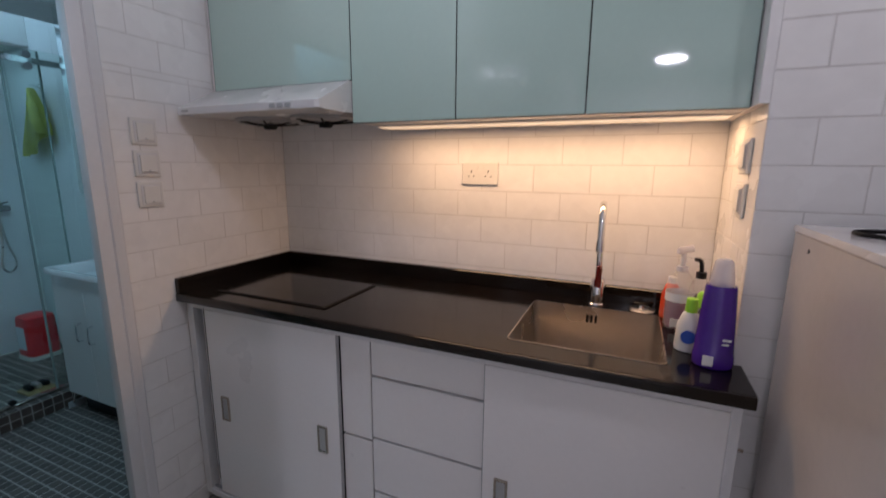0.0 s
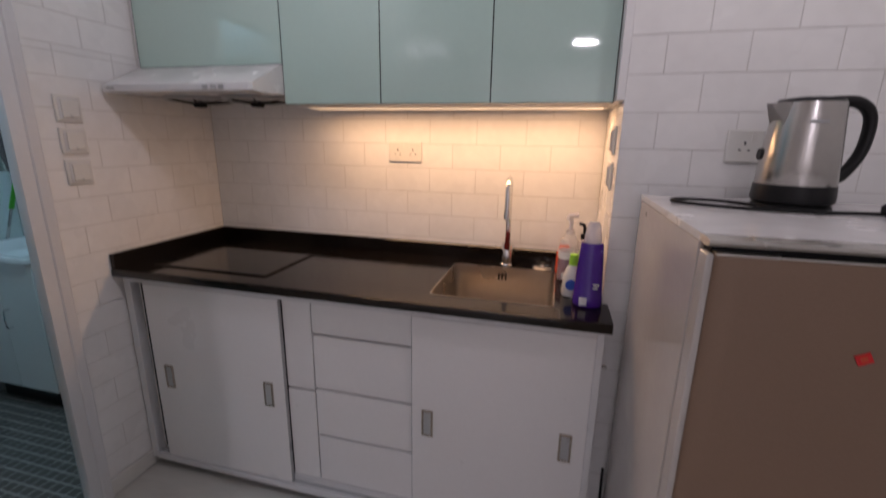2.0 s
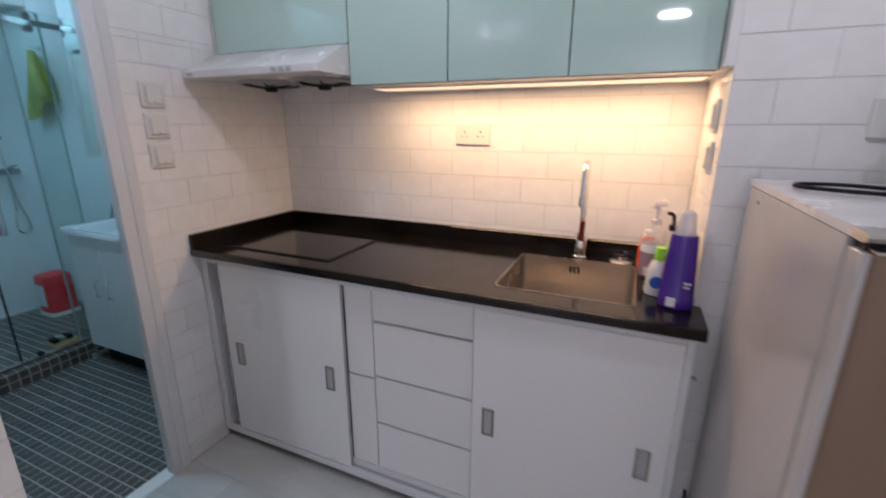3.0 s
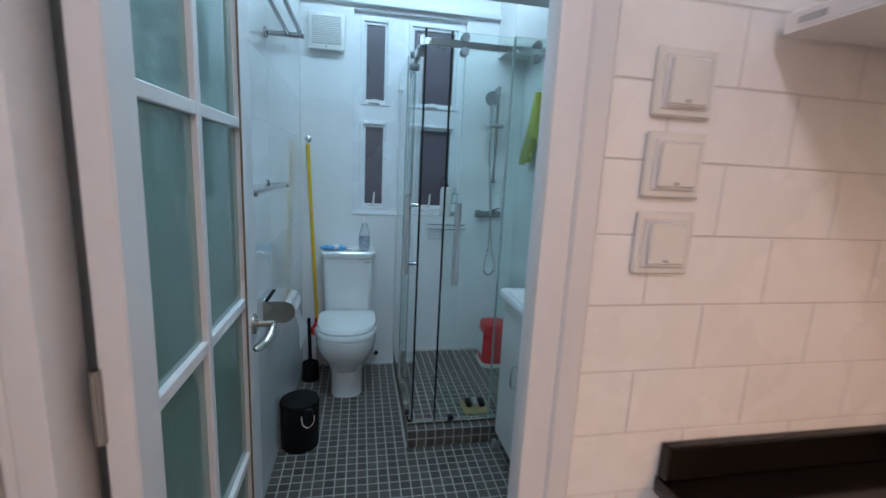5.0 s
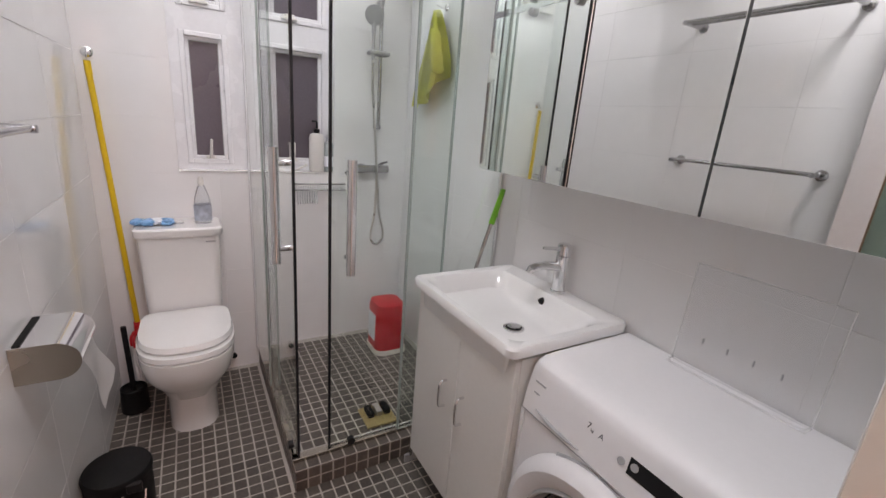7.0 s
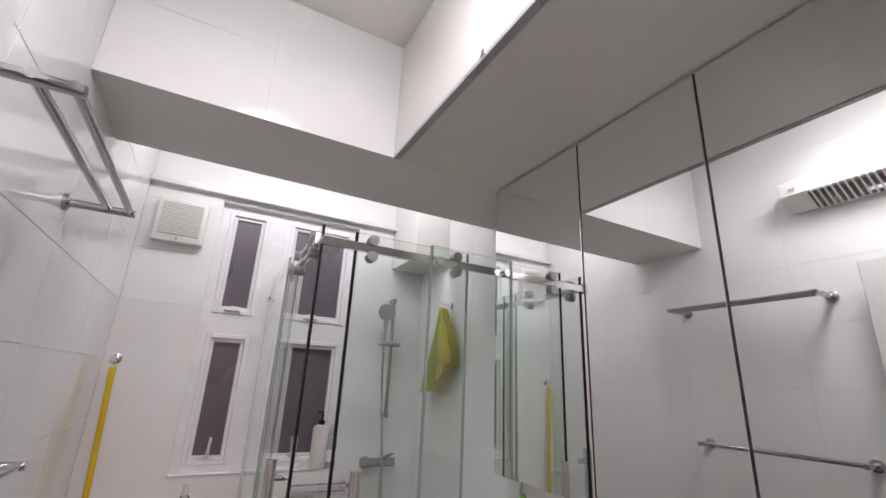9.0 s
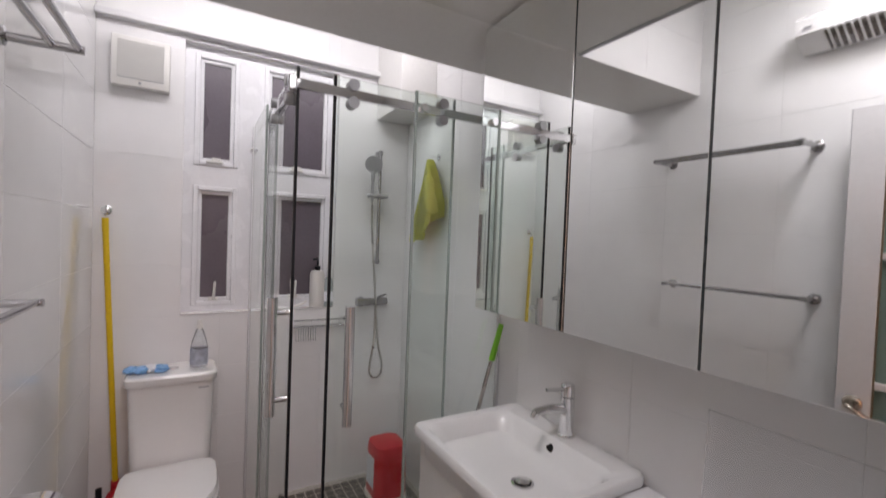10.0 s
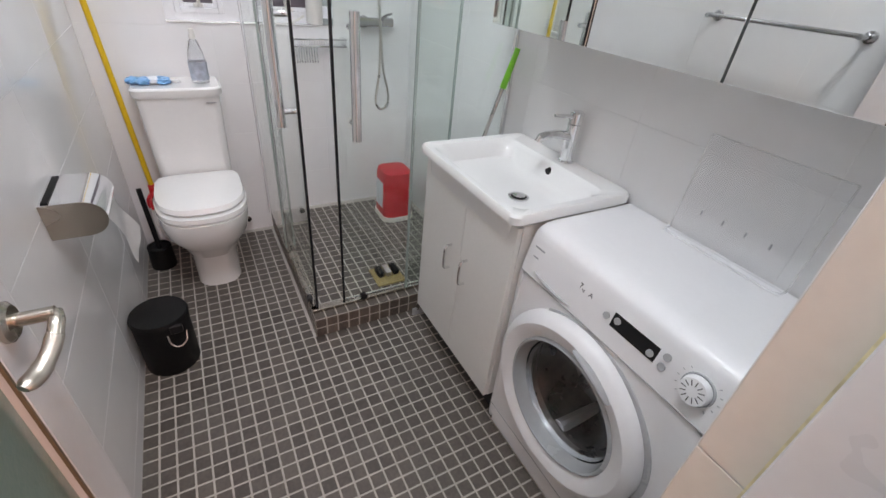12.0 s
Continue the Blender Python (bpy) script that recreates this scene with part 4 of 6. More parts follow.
cabinet_base()
worktop()
hob()
hood()
wall_units()
for zz in (1.540, 1.434, 1.328):
    plate("light_switch", "y", 0.0, 1, 2.350, zz, 0.088, 0.088, "square white wall switch beside the bathroom door", "switch", switch_face, "switches by the bathroom door")
plate("double_socket", "x", KB, -1, 0.989, 1.404, 0.148, 0.086, "white double socket on the brick tiles", "socket", socket_face)
plate("wall_socket", "x", NY, -1, 2.118, 1.452, 0.088, 0.088, "white switched socket behind the kettle", "socket", single_socket)
for zz in (1.462, 1.352):
    plate("side_socket", "y", NX, -1, 2.70, zz, 0.088, 0.088, "steel-faced switch plate on the niche's side", "socket", switch_face, "switches in the niche")
washing_up()
fridge()
loose = thing("power_cable", (1.845, 2.55, ZK), "loop of black cable in the gap beside the fridge", "cable")
part("cable_loop", tube(smooth_line([(1.850, 2.566, ZK + 0.005), (1.832, 2.556, ZK + 0.06), (1.838, 2.550, ZK + 0.115), (1.862, 2.556, ZK + 0.125), (1.864, 2.566, ZK + 0.30)], 6), 0.0045, 8), M_MATTE, loose)
kettle()
pendant(0.945, 1.97, 2.220)
pendant(2.165, 2.05, 2.028)
disc_lamp(1.85, -2.30)

# ---- bathroom things ----


def bath_door():
    d = thing("door_bathroom", (-0.04, 1.62, 0.06), "white bathroom door with frosted green glass panes, standing open", "door", "", "structure")
    x0, x1, y0, y1, z0, z1 = -0.702, -0.036, 1.618, 1.656, 0.065, 2.022
    bm = bmesh.new()
    bx(bm, x0, x0 + 0.098, y0, y1, z0, z1, bev=0.003)
    bx(bm, x1 - 0.070, x1, y0, y1, z0, z1, bev=0.003)
    bx(bm, x0 + 0.098, x1 - 0.070, y0, y1, z0, 0.215, bev=0.003)
    bx(bm, x0 + 0.098, x1 - 0.070, y0, y1, 1.925, z1, bev=0.003)
    part("door_leaf", bm, M_ALU, d)
    gx0, gx1, gz0, gz1 = x0 + 0.098, x1 - 0.070, 0.215, 1.925
    cols, rows = (gx0, -0.336, gx1), (gz0, 0.62, 1.054, 1.499, gz1)
    part("muntin", box(-0.347, -0.325, y0 + 0.006, y1 - 0.004, gz0, gz1, bev=0.002), M_ALU, d)
    for z in rows[1:-1]:
        part("muntin", box(gx0, -0.347, y0 + 0.007, y1 - 0.005, z - 0.012, z + 0.012, bev=0.002), M_ALU, d)
        part("muntin", box(-0.325, gx1, y0 + 0.007, y1 - 0.005, z - 0.012, z + 0.012, bev=0.002), M_ALU, d)
    for a, b in zip(cols, cols[1:]):
        for c, e in zip(rows, rows[1:]):
            part("pane", box(a, b, 1.634, 1.640, c, e), M_FROST, d)
    part("glazing_bead", box(gx0 - 0.001, gx0 + 0.004, y1 - 0.005, y1 - 0.001, gz0, gz1), M_BEAD, d, "brown glazing bead")
    zh = 0.980
    for sy, yy in ((1, y1), (-1, y0)):
        bm = lathe([(0.027, 0), (0.027, 0.006), (0.021, 0.011), (0.0, 0.012)], (-0.652, yy, zh), 28, axis="Y")
        if sy > 0:
            bmesh.ops.scale(bm, vec=(1, -1, 1), verts=bm.verts[:], space=Matrix.Translation((0, -yy, 0)))
            bmesh.ops.recalc_face_normals(bm, faces=bm.faces[:])
        h = part("handle", bm, M_SATIN, d, "satin nickel lever handle")
        if sy > 0:
            part("neck", rod((-0.652, yy + 0.008, zh), (-0.652, yy + 0.052, zh), 0.0095, n=16), M_SATIN, h)
            part("lever", tube(smooth_line([(-0.656, yy + 0.050, zh), (-0.638, yy + 0.053, zh - 0.006), (-0.612, yy + 0.046, zh - 0.024), (-0.586, yy + 0.034, zh - 0.036), (-0.562, yy + 0.022, zh - 0.036)], 5), [0.0092] * 8 + [0.0105] * 6 + [0.0120] * 5 + [0.0105, 0.007], 14, 0.62), M_SATIN, h)
    for z in (0.3, 1.1, 1.8):
        part("hinge", rod((-0.034, 1.617, z - 0.05), (-0.034, 1.617, z + 0.05), 0.007, n=12), M_SATIN, d)


def toilet():
    cy = 1.865
    t = thing("toilet", (-2.2, cy, 0), "white ceramic close-coupled toilet with its lid down", "toilet")

    def oval(xc, w, back, front, z, n=32, sq=2.6, back_sq=2.6):
        out = []
        for i in range(n):
            a = 2 * math.pi * i / n
            c, s = math.cos(a), math.sin(a)
            e = sq if c > 0 else back_sq
            r = (abs(c) ** e + abs(s) ** e) ** (-1 / e)
            out.append((xc + (front if c > 0 else back) * c * r, cy + w * s * r, z))
        return out
    secs = [oval(-2.11, 0.100, 0.25, 0.130, 0.0), oval(-2.11, 0.098, 0.25, 0.127, 0.03), oval(-2.10, 0.102, 0.26, 0.125, 0.17), oval(-2.07, 0.134, 0.28, 0.175, 0.258),
            oval(-2.05, 0.167, 0.30, 0.215, 0.325), oval(-2.04, 0.178, 0.31, 0.222, 0.388), oval(-2.04, 0.178, 0.31, 0.224, 0.424)]
    part("pan", loft(secs), M_CERAMIC, t)
    part("seat", loft([oval(-2.045, 0.178, 0.19, 0.220, 0.427, back_sq=5), oval(-2.045, 0.182, 0.19, 0.225, 0.436, back_sq=5), oval(-2.045, 0.180, 0.19, 0.221, 0.454, back_sq=5)]), M_CERAMIC, t)
    part("lid", loft([oval(-2.065, 0.174, 0.172, 0.214, 0.458, back_sq=7), oval(-2.065, 0.178, 0.174, 0.218, 0.466, back_sq=7), oval(-2.065, 0.172, 0.168, 0.208, 0.484, back_sq=7), oval(-2.065, 0.10, 0.12, 0.13, 0.490, back_sq=5)]), M_CERAMIC, t)
    part("cistern", loft([rounded(-2.345, cy, 0.185, 0.300, 0.035, 0.40), rounded(-2.342, cy, 0.190, 0.312, 0.035, 0.60), rounded(-2.338, cy, 0.20, 0.322, 0.035, 0.828)]), M_CERAMIC, t)
    part("cistern_lid", loft([rounded(-2.335, cy, 0.214, 0.338, 0.038, 0.830), rounded(-2.335, cy, 0.222, 0.346, 0.040, 0.838), rounded(-2.335, cy, 0.222, 0.346, 0.040, 0.862), rounded(-2.335, cy, 0.206, 0.330, 0.036, 0.870)]), M_CERAMIC, t)
    part("flush_button", lathe([(0.022, 0), (0.022, 0.004), (0.018, 0.006), (0.0, 0.006)], (-2.335, 1.865, 0.870), 24), M_CHROME, t)
    part("wordmark", box(-2.2365, -2.2350, 1.965, 2.005, 0.800, 0.806), M_GREYPL, t)
    v = thing("stop_valve", (XW, 2.06, 0.10), "small dark water valve low on the wall", "valve")
    part("valve_body", rod((XW, 2.06, 0.10), (XW + 0.04, 2.06, 0.10), 0.010, n=14), M_CHROME, v)
    part("valve_knob", lathe([(0.014, 0), (0.016, 0.012), (0.0, 0.016)], (XW + 0.04, 2.06, 0.10), 14, axis="X"), M_DARK, v)
    bottle("spray_bottle", (-2.325, 1.965, 0.870), [(0.0, 0), (0.034, 0.002), (0.036, 0.012), (0.035, 0.09), (0.031, 0.12), (0.018, 0.165), (0.012, 0.178), (0.0, 0.179)], M_CLEARPL, "clear half-full cleaner bottle on the cistern", [(0.013, 0.176), (0.014, 0.190), (0.010, 0.215), (0.0, 0.217)], M_PLASTIC, lambda b, o: part("label", lathe([(0.0368, 0.015), (0.0368, 0.088)], o, 24, caps=False), M_BOTTLELABEL, b, "pale blue label"))
    g = thing("wipes_packet", (-2.33, 1.77, 0.870), "crumpled blue plastic packet on the cistern", "packet")
    for k in range(4):
        bm = bmesh.new()
        bmesh.ops.create_icosphere(bm, subdivisions=3, radius=1)
        for vv in bm.verts:
            p = vv.co.copy()
            f = 1 + 0.35 * noise.noise(p * 2.2 + Vector((k * 7, 0, 0))) + 0.15 * noise.noise(p * 6)
            vv.co = Vector((-2.325 + 0.012 * (k % 2), 1.712 + k * 0.036, 0.884)) + Vector((p.x * 0.038, p.y * 0.030, p.z * 0.015)) * f
        part("fold", bm, M_BLUE if k != 2 else M_LABEL, g)


def pole_and_brush():
    p = thing("mop_pole", (-2.38, 1.66, 0.02), "yellow mop pole with a red head hung on the wall", "mop")
    part("shaft", rod((-2.40, 1.655, 0.36), (-2.425, 1.600, 1.50), 0.0115, n=16), M_YELLOW, p)
    part("hang_cap", rod((-2.4248, 1.601, 1.478), (-2.426, 1.599, 1.535), 0.0125, n=16), M_YELLOW, p)
    part("mop_socket", rod((-2.398, 1.658, 0.31), (-2.401, 1.654, 0.38), 0.022, 0.016, n=16), M_RED, p, "red plastic socket")
    bm = bmesh.new()
    random.seed(4)
    for i in range(46):
        a, r = random.random() * 6.28, random.random() * 0.045
        x, y = -2.398 + r * math.cos(a), 1.658 + r * math.sin(a) * 0.9
        tube(smooth_line([(-2.398, 1.658, 0.33), (x, y, 0.28), (x + random.uniform(-.01, .01), y + random.uniform(-.01, .01), 0.17), (x, y, random.uniform(0.05, 0.09))], 3), 0.006, 5, bm=bm)
    part("mop_strands", bm, M_PAPER, p, "white mop strands")
    bm = bmesh.new()
    for i in range(9):
        a = i * 0.7
        x, y = -2.385 + 0.040 * math.cos(a), 1.660 + 0.036 * math.sin(a)
        tube(smooth_line([(-2.392, 1.660, 0.345), (x, y, 0.315), (x + 0.006, y, 0.270)], 3), 0.007, 5, bm=bm)
    part("mop_loops", bm, M_RED, p, "red mop loops")
    h = thing("wall_hook", (XW, 1.598, 1.565), "round chrome suction hook", "hook")
    part("disc", lathe([(0.021, 0), (0.021, 0.005), (0.014, 0.010), (0.0, 0.011)], (XW, 1.598, 1.570), 24, axis="X"), M_CHROME, h)
    part("peg", tube(smooth_line([(XW + 0.01, 1.598, 1.565), (XW + 0.032, 1.598, 1.547), (XW + 0.040, 1.598, 1.560)], 4), 0.004, 8), M_CHROME, h)
    b = thing("toilet_brush", (-2.25, 1.625, 0), "black toilet brush standing in its holder", "toilet brush")
    part("holder", lathe([(0.0, 0.0), (0.050, 0.0), (0.056, 0.006), (0.052, 0.12), (0.046, 0.124), (0.044, 0.11), (0.0, 0.108)], (-2.25, 1.625, 0), 28), M_MATTE, b)
    part("handle", rod((-2.25, 1.625, 0.10), (-2.27, 1.615, 0.42), 0.011, n=14), M_MATTE, b)
    bx0, by0 = -1.555, 1.650
    t = thing("pedal_bin", (bx0, by0, 0), "small matte black pedal bin with a wire handle", "bin")
    part("bin_body", lathe([(0.0, 0.0), (0.088, 0.0), (0.092, 0.006), (0.094, 0.228), (0.0, 0.228)], (bx0, by0, 0), 40), M_MATTE, t)
    part("bin_lid", lathe([(0.0955, 0.224), (0.0975, 0.238), (0.092, 0.250), (0.04, 0.256), (0.0, 0.257)], (bx0, by0, 0), 40), M_MATTE, t)
    part("hinge_tab", box(bx0 + 0.078, bx0 + 0.094, by0 + 0.030, by0 + 0.072, 0.205, 0.240, bev=0.003), M_DARK, t)
    part("wire_handle", tube(smooth_line([(bx0 + 0.092, by0 + 0.020, 0.205), (bx0 + 0.104, by0 + 0.026, 0.170), (bx0 + 0.108, by0 + 0.050, 0.155), (bx0 + 0.098, by0 + 0.074, 0.170), (bx0 + 0.084, by0 + 0.080, 0.205)], 5), 0.003, 8), M_CHROME, t)


def rail(z, x0, x1, double):
    o = thing("towel_rack" if double else "towel_rail", ((x0 + x1) / 2, YL, z), "chrome double-bar towel rack on the tiles" if double else "chrome towel rail on the tiles", "towel rail")
    ys = (1.640, 1.690) if double else (1.628,)
    end = 0.010 if double else 0.0
    for x in (x0, x1):
        part("rosette", lathe([(0.022, 0), (0.022, -0.008), (0.012, -0.014), (0.0, -0.014)], (x, YL, z), 24, axis="Y"), M_RAIL, o)
        part("arm", rod((x, YL + 0.008, z), (x, ys[-1] + 0.012, z), 0.0105 if double else 0.0095, n=16), M_RAIL, o)
    for y in ys:
        part("bar", rod((x0 - end, y, z + 0.002), (x1 + end, y, z + 0.002), 0.0085, n=16), M_RAIL, o)


def paper_holder():
    x0, x1, zc = -1.445, -1.262, 0.806
    h = thing("toilet_paper_holder", (-1.35, YL, 0.80), "polished steel toilet-paper holder with paper hanging out", "paper holder")
    sec = []
    for i in range(13):
        a = radians(90 - 180 * i / 12)
        sec.append((1.628 + 0.047 * math.cos(a), zc + 0.045 * math.sin(a)))
    sec = [(YL + 0.001, zc + 0.045)] + sec + [(YL + 0.001, zc - 0.045)]
    part("cover", loft([[(x, y, z) for y, z in sec] for x in (x0, x1)]), M_CHROME, h)
    # Polished cap; the brownish metal colour puts its dark warm reflection in.
    part("end_cap", loft([[(x, 1.55 + (y - 1.55) * 1.01, zc + (z - zc) * 1.02) for y, z in sec] for x in (x1, x1 + 0.003)]), M_SATIN, h)
    part("back_slot", box(x0 + 0.01, x1 - 0.01, YL + 0.006, YL + 0.020, zc + 0.0445, zc + 0.0475), M_MATTE, h)
    bm = bmesh.new()
    n, rows = 8, []
    for i in range(n + 1):
        t = i / n
        near_edge = Vector((-1.290, 1.668, 0.790)).lerp(Vector((-1.362, 1.690, 0.592)), t)
        far_edge = Vector((-1.430, 1.668, 0.798)).lerp(Vector((-1.474, 1.692, 0.645)), t)
        rows.append([bm.verts.new(near_edge.lerp(far_edge, k / 3) + Vector((0, 0.007 * math.sin(t * 5 + k), 0.006 * t * (k % 2)))) for k in range(4)])
    for a, b in zip(rows, rows[1:]):
        for i in range(3):
            bm.faces.new((a[i], a[i + 1], b[i + 1], b[i]))
    bmesh.ops.solidify(bm, geom=bm.faces[:], thickness=0.001)
    part("paper", bm, M_PAPER, h, "torn sheet of white paper")


def shower():
    px, py = -1.452, 2.188
    p = thing("shower_tray", (-1.95, 2.62, 0), "raised shower floor edged with brown mosaic", "shower floor", "", "structure")
    part("platform", box(XW, px - 0.0016, py + 0.0016, YB, 0.0, 0.0984), M_MGROUT, p)
    bm = bmesh.new()
    bx(bm, px - 0.075, px - 0.040, py + 0.002, YB, 0.1, 0.118, bev=0.002)
    bx(bm, XW, px - 0.045, py + 0.002, py + 0.030, 0.1, 0.118, bev=0.002)
    part("track", bm, M_SATIN, p, "dull aluminium floor track")
    e = thing("shower_enclosure", (-1.5, 2.22, 0.118), "corner shower enclosure with sliding clear glass doors", "shower")
    gx, gy, z0, z1 = -1.500, 2.199, 0.122, 2.030

    def pane(name, x0, x1, y0, y1, edges):
        g = part(name, box(x0, x1, y0, y1, z0, z1), M_GLASS, e, shadow=False)
        for x, y, m in edges:
            part("edge_seal", box(x - 0.0045, x + 0.0045, y - 0.0045, y + 0.0045, z0, z1), m, g)
        return g
    pane("sliding_door", gx - 0.018, gx - 0.010, 2.336, 2.790, ((gx - 0.014, 2.333, M_DARK), (gx - 0.014, 2.792, M_GLASSEDGE)))
    pane("fixed_panel", gx + 0.006, gx + 0.014, 2.624, YB - 0.012, ((gx + 0.010, 2.622, M_GLASSEDGE),))
    pane("sliding_door", -2.10, -1.512, gy + 0.010, gy + 0.018, ((-1.508, gy + 0.014, M_DARK), (-2.103, gy + 0.014, M_DARK)))
    pane("fixed_panel", XW + 0.012, -2.02, gy - 0.014, gy - 0.006, ((-2.017, gy - 0.010, M_GLASSEDGE),))
    bm = bmesh.new()
    bx(bm, gx - 0.008, gx + 0.004, 2.190, YB, 1.958, 1.990, bev=0.002)
    bx(bm, XW, gx - 0.008, gy - 0.004, gy + 0.008, 1.958, 1.990, bev=0.002)
    part("top_rail", bm, M_CHROME, e, "polished steel top rail")
    part("corner_bracket", box(gx - 0.014, gx + 0.010, 2.182, 2.208, 1.950, 1.998, bev=0.004), M_CHROME, e)
    part("wall_profile", box(gx - 0.002, gx + 0.020, YB - 0.014, YB, 0.1, 2.03, bev=0.002), M_CHROME, e)
    part("wall_profile", box(XW, XW + 0.014, gy - 0.020, gy + 0.002, 0.1, 2.03, bev=0.002), M_ALU, e)
    for y in (2.390, 2.735):
        for z in (1.944, 2.004):
            part("roller", rod((gx - 0.024, y, z), (gx + 0.016, y, z), 0.019, n=24), M_GREYPL, e, "dark grey roller")
    for x in (-1.58, -1.88):
        for z in (1.944, 2.004):
            part("roller", rod((x, gy - 0.014, z), (x, gy + 0.026, z), 0.019, n=24), M_GREYPL, e)
    for y in (2.65, 2.93):
        part("glass_clamp", rod((gx + 0.000, y, 1.974), (gx + 0.026, y, 1.974), 0.014, n=20), M_CHROME, e)
    part("floor_guide", rod((gx + 0.004, 2.415, 0.138), (gx + 0.022, 2.415, 0.138), 0.016, n=18), M_DARK, e)
    part("floor_guide", rod((-1.56, gy - 0.016, 0.138), (-1.56, gy + 0.004, 0.138), 0.016, n=18), M_DARK, e)

    def bar(q, s, za, zb):
        q, s = Vector(q), Vector(s)
        h = part("door_handle", rod(q + Vector((0, 0, za)), q + Vector((0, 0, zb)), 0.0165, n=20), M_CHROME, e, "polished bar handle")
        for z in (za + 0.05, zb - 0.05):
            part("stand_off", rod(q + Vector((0, 0, z)), q + s + Vector((0, 0, z)), 0.010, n=12), M_CHROME, h)
    bar((gx + 0.040, 2.392, 0), (-0.054, 0, 0), 0.865, 1.265)
    bar((-1.560, gy - 0.036, 0), (0, 0.050, 0), 0.900, 1.290)


def shower_fittings():
    y, x = 2.845, XW
    s = thing("shower_set", (XW, y, 1.1), "chrome riser shower with a hand shower and hose", "shower set")
    xr = XW + 0.055
    part("riser_bar", rod((xr, y, 1.345), (xr, y, 1.985), 0.0095, n=16), M_RAIL, s)
    for z in (1.355, 1.970):
        part("bracket", box(x, xr + 0.012, y - 0.012, y + 0.012, z - 0.013, z + 0.013, bev=0.004), M_RAIL, s)
    part("slider", box(xr - 0.02, xr + 0.045, y - 0.070, y + 0.040, 1.715, 1.738, bev=0.006), M_GREYPL, s)
    hd = part("hand_shower", tube(smooth_line([(xr + 0.030, y - 0.052, 1.69), (xr + 0.032, y - 0.053, 1.80), (xr + 0.042, y - 0.055, 1.875)], 5), [0.009] * 6 + [0.012] * 5, 14), M_GREYPL, s)
    bm = rod((xr + 0.028, y - 0.052, 1.905), (xr + 0.060, y - 0.060, 1.893), 0.046, 0.048, n=32)
    part("shower_face", bm, M_GREYPL, hd, "round grey spray head")
    m = part("mixer_body", rod((xr, y - 0.085, 1.125), (xr, y + 0.065, 1.125), 0.021, n=20), M_RAIL, s)
    part("mixer_knob", rod((xr, y - 0.115, 1.125), (xr, y - 0.080, 1.125), 0.026, n=24), M_RAIL, m)
    for yy in (y - 0.07, y + 0.05):
        part("wall_union", rod((x, yy, 1.125), (xr, yy, 1.125), 0.024, 0.017, n=20), M_RAIL, m)
    part("mixer_lever", tube([(xr + 0.012, y + 0.0, 1.140), (xr + 0.040, y + 0.015, 1.162), (xr + 0.058, y + 0.04, 1.172)], [0.012, 0.010, 0.008], 12, 0.6), M_RAIL, m)
    pts = [(xr + 0.030, y - 0.052, 1.695), (xr + 0.032, y - 0.050, 1.55), (xr + 0.028, y - 0.030, 1.35), (xr + 0.022, y - 0.006, 1.10), (xr + 0.026, y + 0.010, 0.90), (xr + 0.022, y + 0.044, 0.76), (xr + 0.016, y + 0.025, 0.695), (xr + 0.012, y - 0.010, 0.69), (xr + 0.010, y - 0.028, 0.745), (xr + 0.006, y - 0.006, 0.88), (xr, y + 0.0, 1.02), (xr, y + 0.0, 1.105)]
    part("hose", tube(smooth_line(pts, 6), 0.0065, 10), M_STEEL, s, "ribbed steel hose")
    c = thing("shower_caddy", (XW, 2.50, 1.0), "chrome wire shower basket with hanging hooks", "shelf")
    for z in (1.043, 1.011):
        part("rail", tube([(XW, 2.392, z), (XW + 0.080, 2.392, z), (XW + 0.080, 2.655, z), (XW, 2.655, z)], 0.0040, 8), M_CHROME, c)
    for i in range(22):
        yy = 2.398 + i * 0.012
        part("wire", tube([(XW + 0.080, yy, 1.043), (XW + 0.080, yy, 1.010), (XW + 0.002, yy, 1.009)], 0.0016, 6), M_CHROME, c)
    for i in range(9):
        yy = 2.402 + i * 0.0125
        part("hook", tube(smooth_line([(XW + 0.086, yy, 1.012), (XW + 0.087, yy, 0.965), (XW + 0.092, yy, 0.940), (XW + 0.102, yy, 0.950)], 3), 0.0024, 6), M_CHROME, c)

    def black_pump(b, o):
        part("pump", tube(smooth_line([(o.x, o.y, o.z + 0.222), (o.x, o.y, o.z + 0.262), (o.x + 0.020, o.y - 0.026, o.z + 0.264)], 4), 0.0055, 8), M_DARK, b)
    bottle("shampoo_bottle", (XW - 0.028, 2.530, 1.0955), [(0.0, 0), (0.038, 0.002), (0.040, 0.01), (0.040, 0.180), (0.033, 0.198), (0.015, 0.204), (0.0, 0.205)], M_PLASTIC, "white pump bottle on the window sill", [(0.016, 0.202), (0.016, 0.226), (0.0, 0.227)], M_DARK, black_pump)
    bottle("body_wash_bottle", (XW - 0.036, 2.594, 1.0955), [(0.0, 0), (0.030, 0.002), (0.034, 0.01), (0.034, 0.13), (0.024, 0.155), (0.012, 0.16), (0.0, 0.161)], M_AQUA, "aqua translucent body-wash bottle on the sill", [(0.013, 0.158), (0.012, 0.190), (0.006, 0.200), (0.0, 0.201)], M_CLEARPL, lambda b, o: part("label", lathe([(0.0345, 0.03), (0.0345, 0.085)], o, 24), M_LABEL, b))
    b = thing("sill_brush", (XW, 2.42, 1.10), "small white brush lying on the window sill", "brush")
